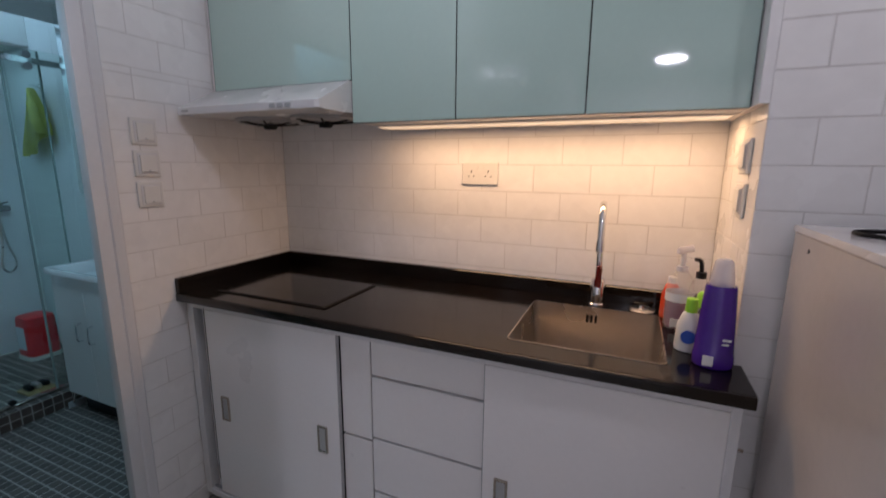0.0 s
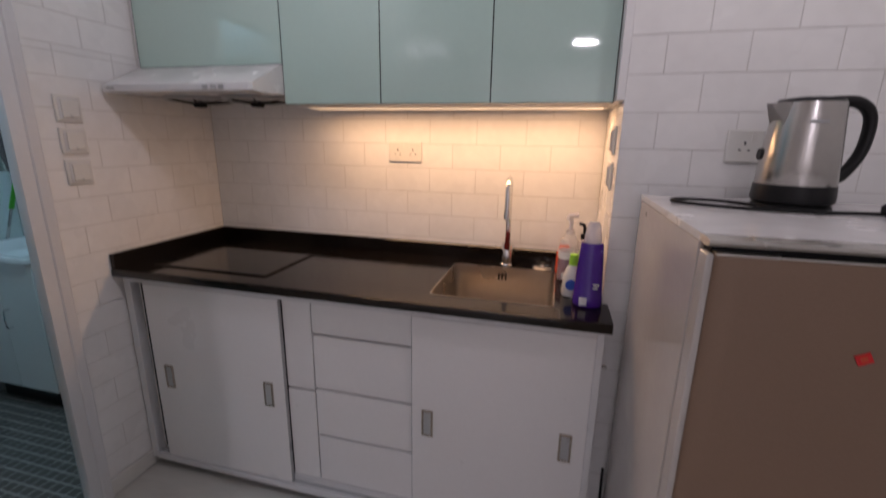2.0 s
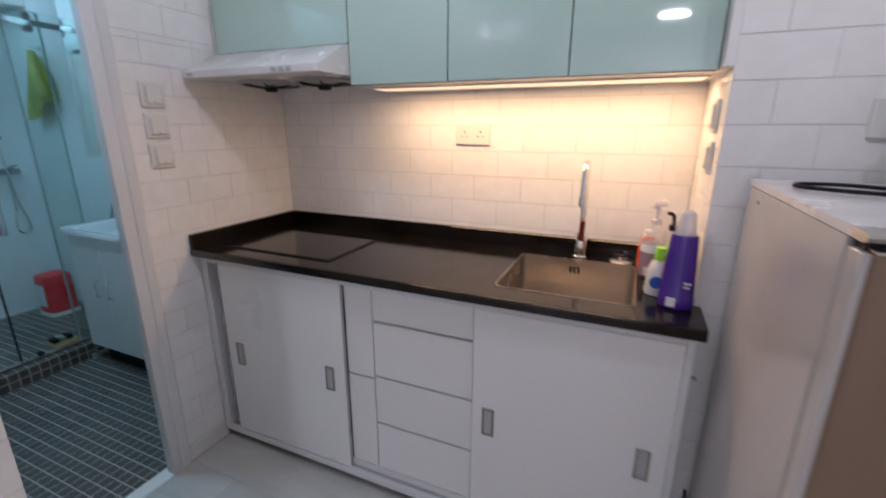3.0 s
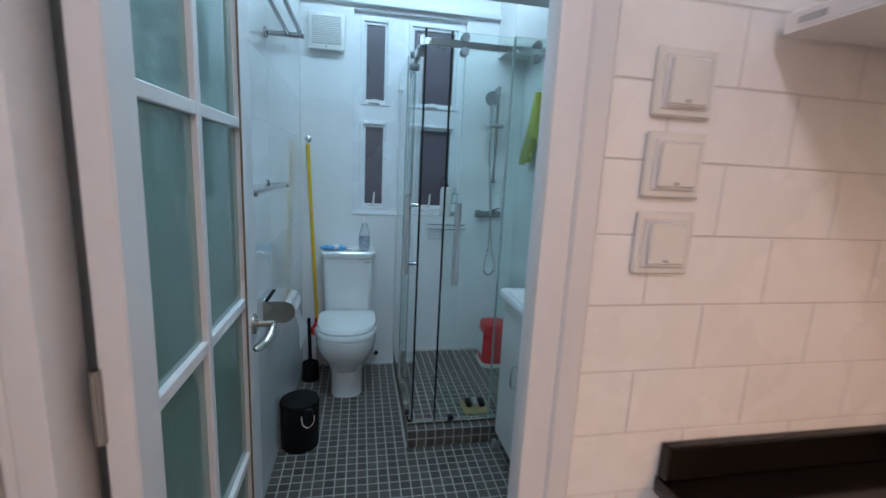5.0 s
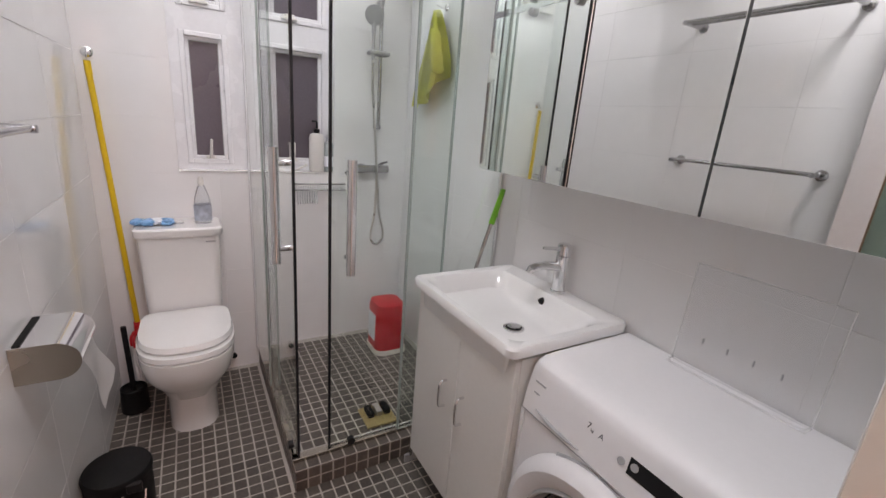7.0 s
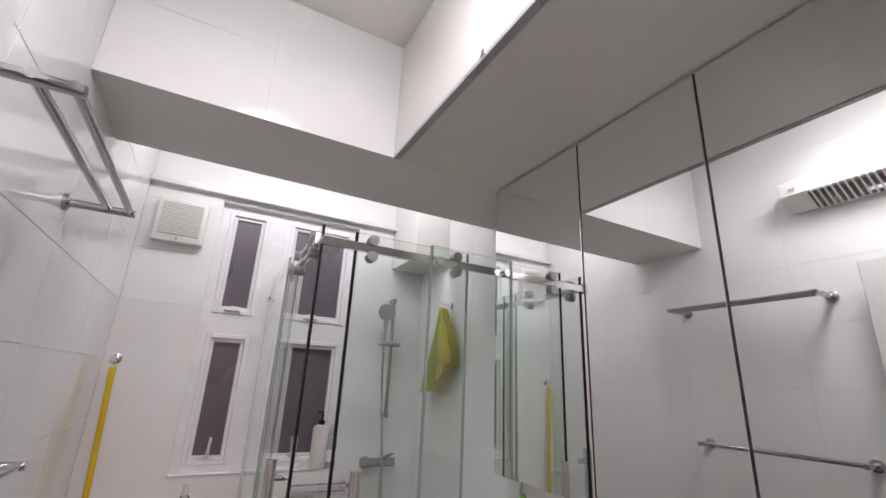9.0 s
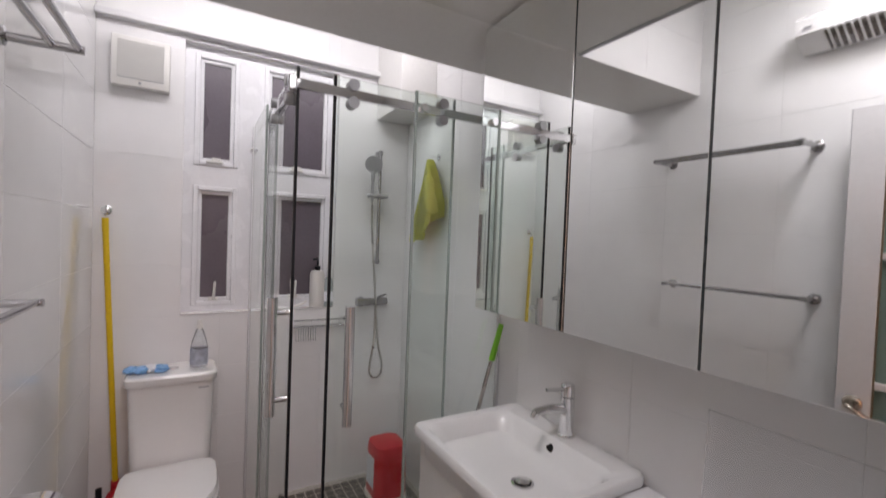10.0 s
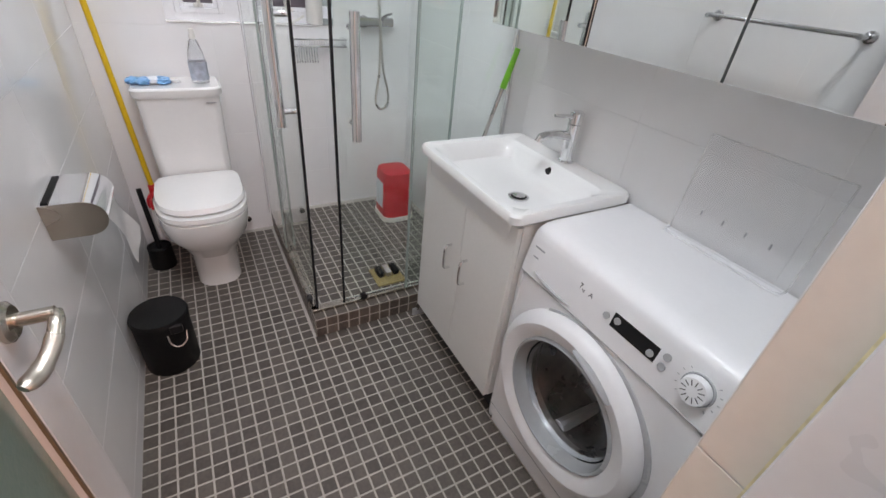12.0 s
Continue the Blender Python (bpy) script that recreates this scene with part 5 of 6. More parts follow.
    part("brush_handle", tube(smooth_line([(XW - 0.01, 2.36, 1.099), (XW, 2.42, 1.108), (XW + 0.005, 2.47, 1.135)], 4), 0.006, 8), M_PLASTIC, b)
    part("brush_head", box(XW - 0.03, XW + 0.012, 2.315, 2.372, 1.092, 1.108, bev=0.004), M_PLASTIC, b)
    r = thing("red_stool", (-2.20, 2.85, 0.1), "red and cream plastic bathroom stool beneath the shower", "stool")
    part("body", loft([rounded(-2.21, 2.862, 0.196, 0.180, 0.050, 0.125), rounded(-2.21, 2.862, 0.190, 0.174, 0.050, 0.370), rounded(-2.21, 2.862, 0.178, 0.162, 0.046, 0.394), rounded(-2.21, 2.862, 0.13, 0.115, 0.03, 0.402)]), M_RED, r)
    part("base_ring", loft([rounded(-2.21, 2.862, 0.214, 0.196, 0.055, 0.100), rounded(-2.21, 2.862, 0.210, 0.192, 0.055, 0.126)]), M_CREAM, r, "cream base")
    part("side_label", box(-2.265, -2.165, 2.7720, 2.7760, 0.17, 0.33, bev=0.001), M_LABEL, r, "worn pale printed label")
    q = thing("scrub_brush", (-1.63, 2.60, 0.1), "tan scrubbing brush and dark pad on the shower floor", "brush")
    part("mat_base", box(-1.70, -1.56, 2.515, 2.655, 0.1005, 0.112, bev=0.003), M_BEIGE, q)
    for i in range(3):
        part("pad", box(-1.70 + 0.02, -1.61, 2.535 + i * 0.038, 2.566 + i * 0.038, 0.112, 0.140, bev=0.008, seg=2), M_MATTE if i != 1 else M_STEEL, q)
    g = thing("squeegee", (-1.41, 2.8, 0.0), "green-handled squeegee leaning beside the vanity", "squeegee")
    part("shaft", rod((-1.420, 2.655, 0.03), (-1.432, 2.962, 1.035), 0.0075, n=12), M_STEELV, g)
    part("grip", rod((-1.432, 2.961, 1.03), (-1.434, 3.004, 1.17), 0.0125, 0.010, n=16), M_GREEN, g, "green grip")
    part("blade", box(-1.426, -1.414, 2.63, 2.73, 0.0, 0.04, bev=0.003), M_GREYPL, g)


def towel():
    t = thing("cleaning_cloth", (-2.065, YB - 0.03, 1.50), "lime green cloth hanging from a hook in the shower", "cloth")
    bm = bmesh.new()
    n, rows = 26, []
    for j in range(25):
        v = j / 24
        w = 0.022 + 0.180 * min(1, v * 1.25) ** 0.75 * (1 - 0.08 * v)
        row = []
        for i in range(n):
            u = i / (n - 1) * 2 - 1
            fold = 0.022 * math.sin(u * 6.0 + v * 1.5) * (0.35 + 0.65 * v) + 0.010 * math.sin(u * 13 + 1)
            drop = 0.415 * v - 0.07 * v * u - 0.05 * v * abs(u)
            row.append(bm.verts.new((-2.065 + u * w * 0.86 - 0.045 * v, 2.985 + fold - 0.03 * v * (1 - abs(u)), 1.905 - drop)))
        rows.append(row)
    for a, b in zip(rows, rows[1:]):
        for i in range(n - 1):
            bm.faces.new((a[i], a[i + 1], b[i + 1], b[i]))
    bmesh.ops.solidify(bm, geom=bm.faces[:], thickness=0.004)
    part("cloth", bm, M_CLOTH, t)
    part("overlap_fold", tube(smooth_line([(-2.045, 2.965, 1.895), (-2.000, 2.950, 1.80), (-1.970, 2.945, 1.70), (-1.962, 2.955, 1.62)], 6), [0.012] * 6 + [0.030] * 6 + [0.038] * 6 + [0.02], 12, 0.35), M_CLOTH, t)
    h = thing("cloth_hook", (-2.065, YB, 1.92), "small round chrome wall hook", "hook")
    part("disc", lathe([(0.017, 0), (0.017, 0.005), (0.0, 0.008)], (-2.065, YB, 1.925), 20, axis="Y"), M_CHROME, h)
    part("peg", rod((-2.065, YB - 0.003, 1.918), (-2.065, YB - 0.062, 1.928), 0.0045, n=10), M_CHROME, h)


def vanity():
    v = thing("vanity_unit", (-1.07, 2.82, 0), "white gloss vanity unit with two doors", "vanity")
    x0, x1, yf = -1.352, -0.808, 2.618
    part("carcass", box(x0 + 0.016, x1 - 0.016, yf + 0.020, YB - 0.01, 0.13, 0.750, bev=0.001), M_VANITY, v)
    for a in (x0, x1 - 0.0155):
        part("side_panel", box(a, a + 0.0155, yf + 0.019, YB - 0.01, 0.13, 0.832, bev=0.001), M_VANITY, v)
    part("plinth", box(x0 + 0.01, x1 - 0.01, yf + 0.07, YB - 0.02, 0.0, 0.13), M_DARK, v)
    mid = -1.068
    for a, b, hx in ((x0, mid - 0.0015, mid - 0.060), (mid + 0.0015, x1, mid + 0.045)):
        d = part("door", box(a, b, yf, yf + 0.018, 0.135, 0.828, bev=0.0015), M_VANITY, v)
        part("handle", tube(smooth_line([(hx, yf, 0.585), (hx, yf - 0.022, 0.580), (hx, yf - 0.026, 0.545), (hx, yf - 0.026, 0.520), (hx, yf - 0.022, 0.492), (hx, yf, 0.487)], 4), 0.0048, 10), M_CHROME, d, "chrome bow handle")
    b = thing("wash_basin", (-1.08, 2.80, 0.835), "white ceramic inset basin on the vanity", "basin")
    cx, cy, w, d = -1.082, 2.8135, 0.568, 0.449
    secs = [rounded(cx, cy, w - 0.07, d - 0.06, 0.02, 0.756), rounded(cx, cy, w - 0.06, d - 0.05, 0.02, 0.833), rounded(cx, cy, w, d, 0.028, 0.846), rounded(cx, cy, w + 0.002, d + 0.002, 0.028, 0.868), rounded(cx, cy, w - 0.008, d - 0.008, 0.028, 0.876),
            rounded(cx, cy - 0.026, w - 0.06, d - 0.105, 0.05, 0.874), rounded(cx, cy - 0.026, w - 0.09, d - 0.125, 0.06, 0.858), rounded(cx, cy - 0.026, w - 0.12, d - 0.150, 0.07, 0.815), rounded(cx + 0.02, cy - 0.022, w - 0.20, d - 0.20, 0.06, 0.795), rounded(cx + 0.04, cy - 0.02, w - 0.36, d - 0.28, 0.04, 0.789)]
    part("basin_body", loft(secs), M_CERAMIC, b)
    part("waste", lathe([(0.034, 0.0), (0.034, 0.004), (0.028, 0.005), (0.022, 0.002), (0.0, 0.002)], (cx + 0.050, cy - 0.020, 0.789), 28), M_CHROME, b)
    part("waste_hole", lathe([(0.030, 0.0), (0.030, 0.0008)], (cx + 0.050, cy - 0.020, 0.7925), 24), M_DARK, b)
    part("waste_plug", lathe([(0.020, 0.0), (0.022, 0.005), (0.014, 0.008), (0.0, 0.009)], (cx + 0.050, cy - 0.020, 0.7935), 24), M_CHROME, b)
    part("overflow", rod((cx + 0.004, 2.958, 0.847), (cx + 0.004, 2.9385, 0.841), 0.0115, n=20), M_MATTE, b, "dark overflow hole")
    t = thing("basin_tap", (-1.066, 3.000, 0.878), "chrome single-lever basin mixer", "tap")
    x, y = -1.066, 3.000
    part("tap_body", lathe([(0.027, 0), (0.027, 0.004), (0.0225, 0.008), (0.0225, 0.128), (0.0, 0.128)], (x, y, 0.878), 28), M_CHROME, t)
    part("cartridge_cap", lathe([(0.0225, 0.131), (0.0225, 0.164), (0.018, 0.170), (0.0, 0.170)], (x, y, 0.878), 28), M_CHROME, t)
    part("spout", tube(smooth_line([(x, y - 0.01, 0.966), (x - 0.006, y - 0.07, 0.976), (x - 0.012, y - 0.120, 0.970), (x - 0.014, y - 0.132, 0.954)], 5), [0.017] * 6 + [0.0145] * 6 + [0.0115] * 4, 16, 0.85), M_CHROME, t)
    part("lever", tube([(x, y - 0.015, 1.030), (x - 0.004, y - 0.06, 1.036), (x - 0.007, y - 0.088, 1.038)], [0.008, 0.006, 0.005], 10), M_CHROME, t)


def washer():
    w = thing("washing_machine", (-0.5, 2.85, 0), "white front-loading washing machine beside the vanity", "washing machine")
    x0, x1, yf, yb = -0.798, -0.205, 2.652, YB - 0.012
    body = [(yf + 0.004, 0.03), (yf, 0.06), (yf - 0.004, 0.70), (yb, 0.70), (yb, 0.03)]
    for a, b in ((x0, x0 + 0.012), (x1 - 0.012, x1)):
        part("side_panel", loft([[(x, y, z) for y, z in body] for x in (a, b)]), M_WASHER, w)
    part("back_panel", box(x0 + 0.012, x1 - 0.012, yb - 0.01, yb, 0.03, 0.70), M_WASHER, w)
    face = [(yf - 0.004, 0.7005), (yf + 0.002, 0.742), (yf + 0.016, 0.806), (yf + 0.021, 0.823), (yf + 0.032, 0.836), (yf + 0.052, 0.844), (yf + 0.080, 0.8465), (yb, 0.847), (yb, 0.7005)]
    mid_y, mid_z = (yf + yb) / 2, 0.77
    rim = [(mid_y + (y - mid_y) * 0.982, mid_z + (z - mid_z) * 0.93) for y, z in face]
    part("control_panel", loft([[(x, y, z) for y, z in sec] for x, sec in ((x0, rim), (x0 + 0.007, face), (x1 - 0.007, face), (x1, rim))]), M_WASHER, w, "white top and sloping control panel in one")
    cx, cz = -0.525, 0.430
    bm, nseg = bmesh.new(), 72
    rings = []
    for d in (0.0, 0.020):
        inner, outer = [], []
        for i in range(nseg):
            a = 2 * math.pi * i / nseg
            c, sn = math.cos(a), math.sin(a)
            k = min(((x1 - 0.012 - cx) if c > 0 else (cx - x0 - 0.012)) / max(abs(c), 1e-6), ((0.70 - cz) if sn > 0 else (cz - 0.03)) / max(abs(sn), 1e-6))
            inner.append(bm.verts.new((cx + 0.183 * c, yf + d, cz + 0.183 * sn)))
            outer.append(bm.verts.new((cx + k * c, yf + d, cz + k * sn)))
        rings.append((inner, outer))
    for inner, outer in rings:
        for i in range(nseg):
            j = (i + 1) % nseg
            bm.faces.new((inner[i], inner[j], outer[j], outer[i]))
    bmesh.ops.recalc_face_normals(bm, faces=bm.faces[:])
    part("front_panel", bm, M_WASHER, w)
    part("kick_panel", box(x0 + 0.01, x1 - 0.01, yf + 0.012, yf + 0.03, 0.0, 0.032), M_WASHER, w)
    part("panel_seam", box(x0 + 0.002, x1 - 0.002, yf - 0.0055, yf - 0.0030, 0.7005, 0.7030), M_GREYPL, w)
    part("lower_seam", box(x0 + 0.002, x1 - 0.002, yf - 0.001, yf + 0.0012, 0.098, 0.1005), M_GREYPL, w)
    cx, cz = -0.525, 0.430
    d = part("door_ring", lathe([(0.262, 0.0), (0.262, 0.012), (0.250, 0.034), (0.232, 0.044), (0.208, 0.040), (0.190, 0.028), (0.185, 0.010)], (cx, yf + 0.002, cz), 64, axis="Y", caps=False), M_WASHER, w, "round white porthole door")
    part("inner_ring", lathe([(0.191, 0.028), (0.184, 0.036), (0.180, 0.034), (0.175, 0.010), (0.170, -0.012), (0.164, -0.022)], (cx, yf + 0.002, cz), 64, axis="Y", caps=False), M_BEZEL, d, "silver-grey inner ring")
    part("porthole", lathe([(0.0, -0.080), (0.055, -0.077), (0.108, -0.064), (0.146, -0.038), (0.166, -0.008), (0.171, -0.008), (0.151, -0.041), (0.112, -0.069), (0.060, -0.082), (0.0, -0.085)], (cx, yf, cz), 48, axis="Y"), M_DOORGLASS, d, shadow=False)
    part("drum", lathe([(0.1825, 0.0), (0.174, -0.05), (0.200, -0.095), (0.200, -0.24), (0.06, -0.25), (0.0, -0.235)], (cx, yf + 0.001, cz), 48, axis="Y", caps=False), M_DRUM, d, "dark steel drum")
    for i in range(3):
        a = i * 2.1 + 0.4
        part("drum_paddle", rod((cx + 0.185 * math.cos(a), yf + 0.06, cz + 0.185 * math.sin(a)), (cx + 0.185 * math.cos(a), yf + 0.23, cz + 0.185 * math.sin(a)), 0.022, 0.018, n=10), M_GREYPL, d)
    hpts = [(cx + 0.222 * math.cos(a), yf - 0.040, cz + 0.222 * math.sin(a)) for a in (radians(q) for q in range(52, 94, 6))]
    part("door_grip", tube(hpts, [0.010, 0.017, 0.019, 0.020, 0.019, 0.016, 0.010], 12, 0.55), M_GREYPL, d, "grey door grip")
    # Grey crescent modelled in place of the shade in the door recess.
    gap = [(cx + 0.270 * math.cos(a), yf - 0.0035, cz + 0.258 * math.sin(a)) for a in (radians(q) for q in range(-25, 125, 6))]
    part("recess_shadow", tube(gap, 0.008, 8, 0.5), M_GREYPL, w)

    def on_panel(a0, a1, s0, s1, lift=0.001):
        """A thin patch on the sloping control panel; s from 0 at its foot to 1 at its top."""
        p = lambda s: Vector((0, yf + 0.002 + 0.014 * s, 0.742 + 0.064 * s))
        nrm = Vector((0, -0.064, 0.014)).normalized()
        bm = bmesh.new()
        vs = []
        for dd in (-0.003, lift):
            for a, s in ((a0, s0), (a1, s0), (a1, s1), (a0, s1)):
                q = p(s) + nrm * dd
                vs.append(bm.verts.new((a, q.y, q.z)))
        for f in ((0, 1, 2, 3), (4, 5, 6, 7), (0, 1, 5, 4), (1, 2, 6, 5), (2, 3, 7, 6), (3, 0, 4, 7)):
            bm.faces.new([vs[i] for i in f])
        bmesh.ops.recalc_face_normals(bm, faces=bm.faces[:])
        return bm, p, nrm
    part("display", on_panel(-0.486, -0.364, 0.12, 0.68, 0.0015)[0], M_DARK, w, "black display window")
    for a, s in ((-0.472, 0.45), (-0.378, 0.32), (-0.502, 0.35), (-0.345, 0.60), (-0.345, 0.22)):
        bm, p, nrm = on_panel(a, a + 0.001, s, s + 0.01)
        bm.free()
        c = p(s)
        part("button", rod((a, c.y, c.z), (a, c.y + nrm.y * 0.004, c.z + nrm.z * 0.004), 0.0085, n=16), M_GREYPL, w)
    c = Vector((-0.270, yf + 0.002 + 0.014 * 0.42, 0.742 + 0.064 * 0.42))
    nrm = Vector((0, -0.064, 0.014)).normalized()
    part("dial_skirt", rod(c, c + nrm * 0.005, 0.034, 0.033, n=40), M_BEZEL, w)
    k = part("dial", rod(c + nrm * 0.006, c + nrm * 0.022, 0.030, 0.027, n=40), M_WASHER, w, "white programme dial")
    side, upv = Vector((1, 0, 0)), nrm.cross(Vector((1, 0, 0)))
    for i in range(12):
        a = i * math.pi / 6
        r = side * math.cos(a) + upv * math.sin(a)
        part("dial_mark", rod(c + nrm * 0.0222 + r * 0.012, c + nrm * 0.0222 + r * 0.023, 0.0010, n=6), M_INK, k)
    for i in range(16):
        a = i * math.pi / 8
        r = side * math.cos(a) + upv * math.sin(a)
        if abs(math.sin(a)) < 0.9:
            part("programme_mark", rod(c + r * 0.040, c + r * 0.045 + nrm * 0.001, 0.0010, n=6), M_GREYPL, w)
    part("drawer_recess", tube([(-0.748, yf - 0.0005, 0.722), (-0.70, yf - 0.004, 0.716), (-0.64, yf - 0.004, 0.712), (-0.60, yf - 0.001, 0.714)], [0.003, 0.008, 0.006, 0.002], 10, 0.5), M_GREYPL, w, "detergent drawer pull")
    for a0, a1, s0, s1 in ((-0.775, -0.738, 0.66, 0.73), (-0.770, -0.750, 0.24, 0.30)):
        part("badge", on_panel(a0, a1, s0, s1, 0.0006)[0], M_GREYPL, w)
    for text, a, s, size in (("7", -0.600, 0.52, 0.020), ("kg", -0.589, 0.48, 0.009), ("A", -0.566, 0.46, 0.018)):
        cu = bpy.data.curves.new("print", "FONT")
        cu.body, cu.size, cu.extrude = text, size, 0.0003
        ob = new("print", cu)
        cu.materials.append(M_INK)
        q = Vector((a, yf + 0.002 + 0.014 * s, 0.742 + 0.064 * s)) + nrm * 0.0008 - ORIGIN[w]
        ob.matrix_basis = Matrix.Translation(q) @ Matrix((side, upv, nrm)).transposed().to_4x4()
        ob.parent = w
    r = thing("acrylic_tray", (-0.48, 3.0, 0.85), "clear acrylic rack leaning against the tiles on the washing machine", "rack")
    part("back_sheet", loft([[(x, YB - 0.026, 0.8475), (x, YB - 0.010, 1.115), (x, YB - 0.006, 1.115), (x, YB - 0.022, 0.8475)] for x in (-0.642, -0.330)]), M_ACRYL, r, shadow=False)
    part("front_lip", box(-0.642, -0.330, 2.985, YB - 0.027, 0.8475, 0.852, bev=0.001), M_ACRYL, r, shadow=False)
    loop = [(-0.640, YB - 0.026, 0.853), (-0.642, 3.000, 0.853), (-0.632, 2.984, 0.853), (-0.612, 2.980, 0.853), (-0.360, 2.980, 0.853), (-0.340, 2.984, 0.853), (-0.330, 3.000, 0.853), (-0.332, YB - 0.026, 0.853)]
    part("lip_edge", tube(loop, 0.0032, 8), M_ACRYLEDGE, r, "polished rounded edge", shadow=False)
    for x in (-0.642, -0.330):
        part("sheet_edge", tube([(x, YB - 0.027, 0.850), (x, YB - 0.011, 1.115)], 0.0022, 8), M_ACRYLEDGE, r, shadow=False)
    part("sheet_edge", tube([(-0.642, YB - 0.011, 1.115), (-0.330, YB - 0.011, 1.115)], 0.0020, 8), M_ACRYLEDGE, r, shadow=False)
    for i in range(4):
        part("slot", box(-0.580 + i * 0.058, -0.577 + i * 0.058, YB - 0.0265, YB - 0.0215, 0.922, 0.936), M_GREYPL, r)


def mirror_cabinet():
    z0, z1, yf = 1.262, 2.243, 2.808
    xs = (-1.340, -0.916, -0.551, -0.118)
    for a, b in zip(xs, xs[1:]):
        m = thing("mirror_cabinet", ((a + b) / 2, 2.92, z0), "wall cabinet with a mirrored door above the basin", "mirror cabinet", "mirror cabinets")
        part("body", box(a + 0.001, b - 0.001, yf + 0.022, YB - 0.002, z0 + 0.002, z1 - 0.001), M_VANITY, m)
        d = part("mirror_door", box(a + 0.003, b - 0.003, yf, yf + 0.018, z0, z1 - 0.004, bev=0.0008), M_MIRROR, m, "frameless mirror door")
        part("door_seam", box(b - 0.0028, b + 0.0028, yf + 0.003, yf + 0.020, z0, z1 - 0.004), M_EDGE, d)
    c = thing("ceiling_cabinet", (-0.7, 2.7, SZ), "white cupboard boxed in under the bathroom ceiling", "cabinet")
    part("body", box(SX1, -WT - 0.001, CY + 0.020, YB - 0.002, SZ, BC - 0.001), M_VANITY, c)
    for a, b in ((SX1 + 0.003, -0.765), (-0.761, -0.120)):
        part("door", box(a, b, CY, CY + 0.018, SZ + 0.012, BC - 0.006, bev=0.001), M_VANITY, c)
    part("door_seam", box(-0.765, -0.761, CY + 0.004, CY + 0.02, SZ + 0.012, BC - 0.006), M_EDGE, c)
    part("bottom_rail", box(SX1, -WT - 0.001, CY - 0.002, CY + 0.020, SZ - 0.003, SZ + 0.010, bev=0.001), M_GREYPL, c)
    part("catch", box(-0.772, -0.754, CY - 0.006, CY, SZ + 0.004, SZ + 0.022, bev=0.001), M_CHROME, c)


def bath_fixtures():
    f = thing("extractor_fan", (XW, 1.715, 2.22), "square cream extractor fan with a louvred grille", "fan")
    x, y0, y1, z0, z1 = XW, 1.610, 1.825, 2.115, 2.330
    part("housing", box(x, x + 0.052, y0, y1, z0, z1, bev=0.006, seg=2), M_PLASTIC, f)
    part("grille_back", box(x + 0.0525, x + 0.0535, y0 + 0.022, y1 - 0.022, z0 + 0.032, z1 - 0.018), M_GREYPL, f)
    for i in range(15):
        z = z0 + 0.037 + i * 0.0108
        part("louvre", box(x + 0.0535, x + 0.058, y0 + 0.022, y1 - 0.022, z, z + 0.0072, bev=0.001), M_PLASTIC, f)
    part("cord_knob", lathe([(0.006, 0), (0.006, 0.008), (0.0, 0.010)], (x + 0.052, 1.715, z0 + 0.016), 12, axis="X"), M_GREYPL, f)
    h = thing("bath_heater", (-0.6, YL, 2.36), "white slatted infrared bathroom heater high on the wall", "heater")
    x0, x1 = -0.885, -0.265
    sec = [(YL + 0.001, 2.29), (1.585, 2.282), (1.665, 2.338), (1.672, 2.392), (1.650, 2.410), (YL + 0.001, 2.425)]
    part("case", loft([[(xx, y, z) for y, z in sec] for xx in (x0, x1)]), M_HOOD, h)
    part("reflector", loft([[(xx, y, z) for y, z in ((1.588, 2.2805), (1.592, 2.2835), (1.662, 2.3325), (1.660, 2.329))] for xx in (x0 + 0.09, x1 - 0.05)]), M_CHROME, h)
    for i in range(22):
        xx = x0 + 0.10 + i * 0.0215
        part("slat", loft([[(q, y, z) for y, z in ((1.586, 2.276), (1.588, 2.282), (1.666, 2.338), (1.668, 2.332))] for q in (xx, xx + 0.006)]), M_HOOD, h)
    part("badge", box(x0 + 0.03, x0 + 0.055, 1.6715, 1.6735, 2.355, 2.363), M_GREYPL, h)
    c = thing("ceiling_lamp", (-0.50, 2.00, BC), "round opal bathroom ceiling lamp, lit", "ceiling lamp")
    part("base", lathe([(0.160, 0), (0.160, -0.020), (0.0, -0.020)], (-0.50, 2.00, BC), 40), M_ALU, c)
    part("diffuser", lathe([(0.150, -0.021), (0.150, -0.034), (0.13, -0.044), (0.0, -0.048)], (-0.50, 2.00, BC), 40), M_BATHGLOW, c, "glowing opal cover", shadow=False)
    k = thing("cove_light", (-1.95, 2.25, 2.68), "tube light hidden behind the beam, lit", "light")
    part("batten", box(-1.775, -1.735, 1.66, 2.84, BC - 0.03, BC - 0.0005, bev=0.003), M_ALU, k)
    part("tube", rod((-1.755, 1.70, BC - 0.046), (-1.755, 2.80, BC - 0.046), 0.0135, n=16), M_BATHGLOW, k, "glowing tube", shadow=False)
    b = thing("wall_hook", (XW, 2.175, 1.88), "small chrome hook beside the window", "hook")
    part("peg", rod((XW, 2.175, 1.90), (XW + 0.035, 2.175, 1.905), 0.008, n=12), M_CHROME, b)

    q = thing("door_catch", (-WT, 2.33, 1.35), "brushed steel bar catch on the wall beside the doorway", "catch")
    part("bar", rod((-0.154, 2.290, 1.359), (-WT, 2.290, 1.361), 0.0056, n=18), M_SATIN, q)
    part("peg", rod((-0.147, 2.291, 1.362), (-0.149, 2.325, 1.368), 0.0045, n=16), M_SATIN, q)
    part("rosette", rod((-WT, 2.290, 1.361), (-WT - 0.004, 2.290, 1.361), 0.010, n=20), M_STEEL, q)


bath_door()
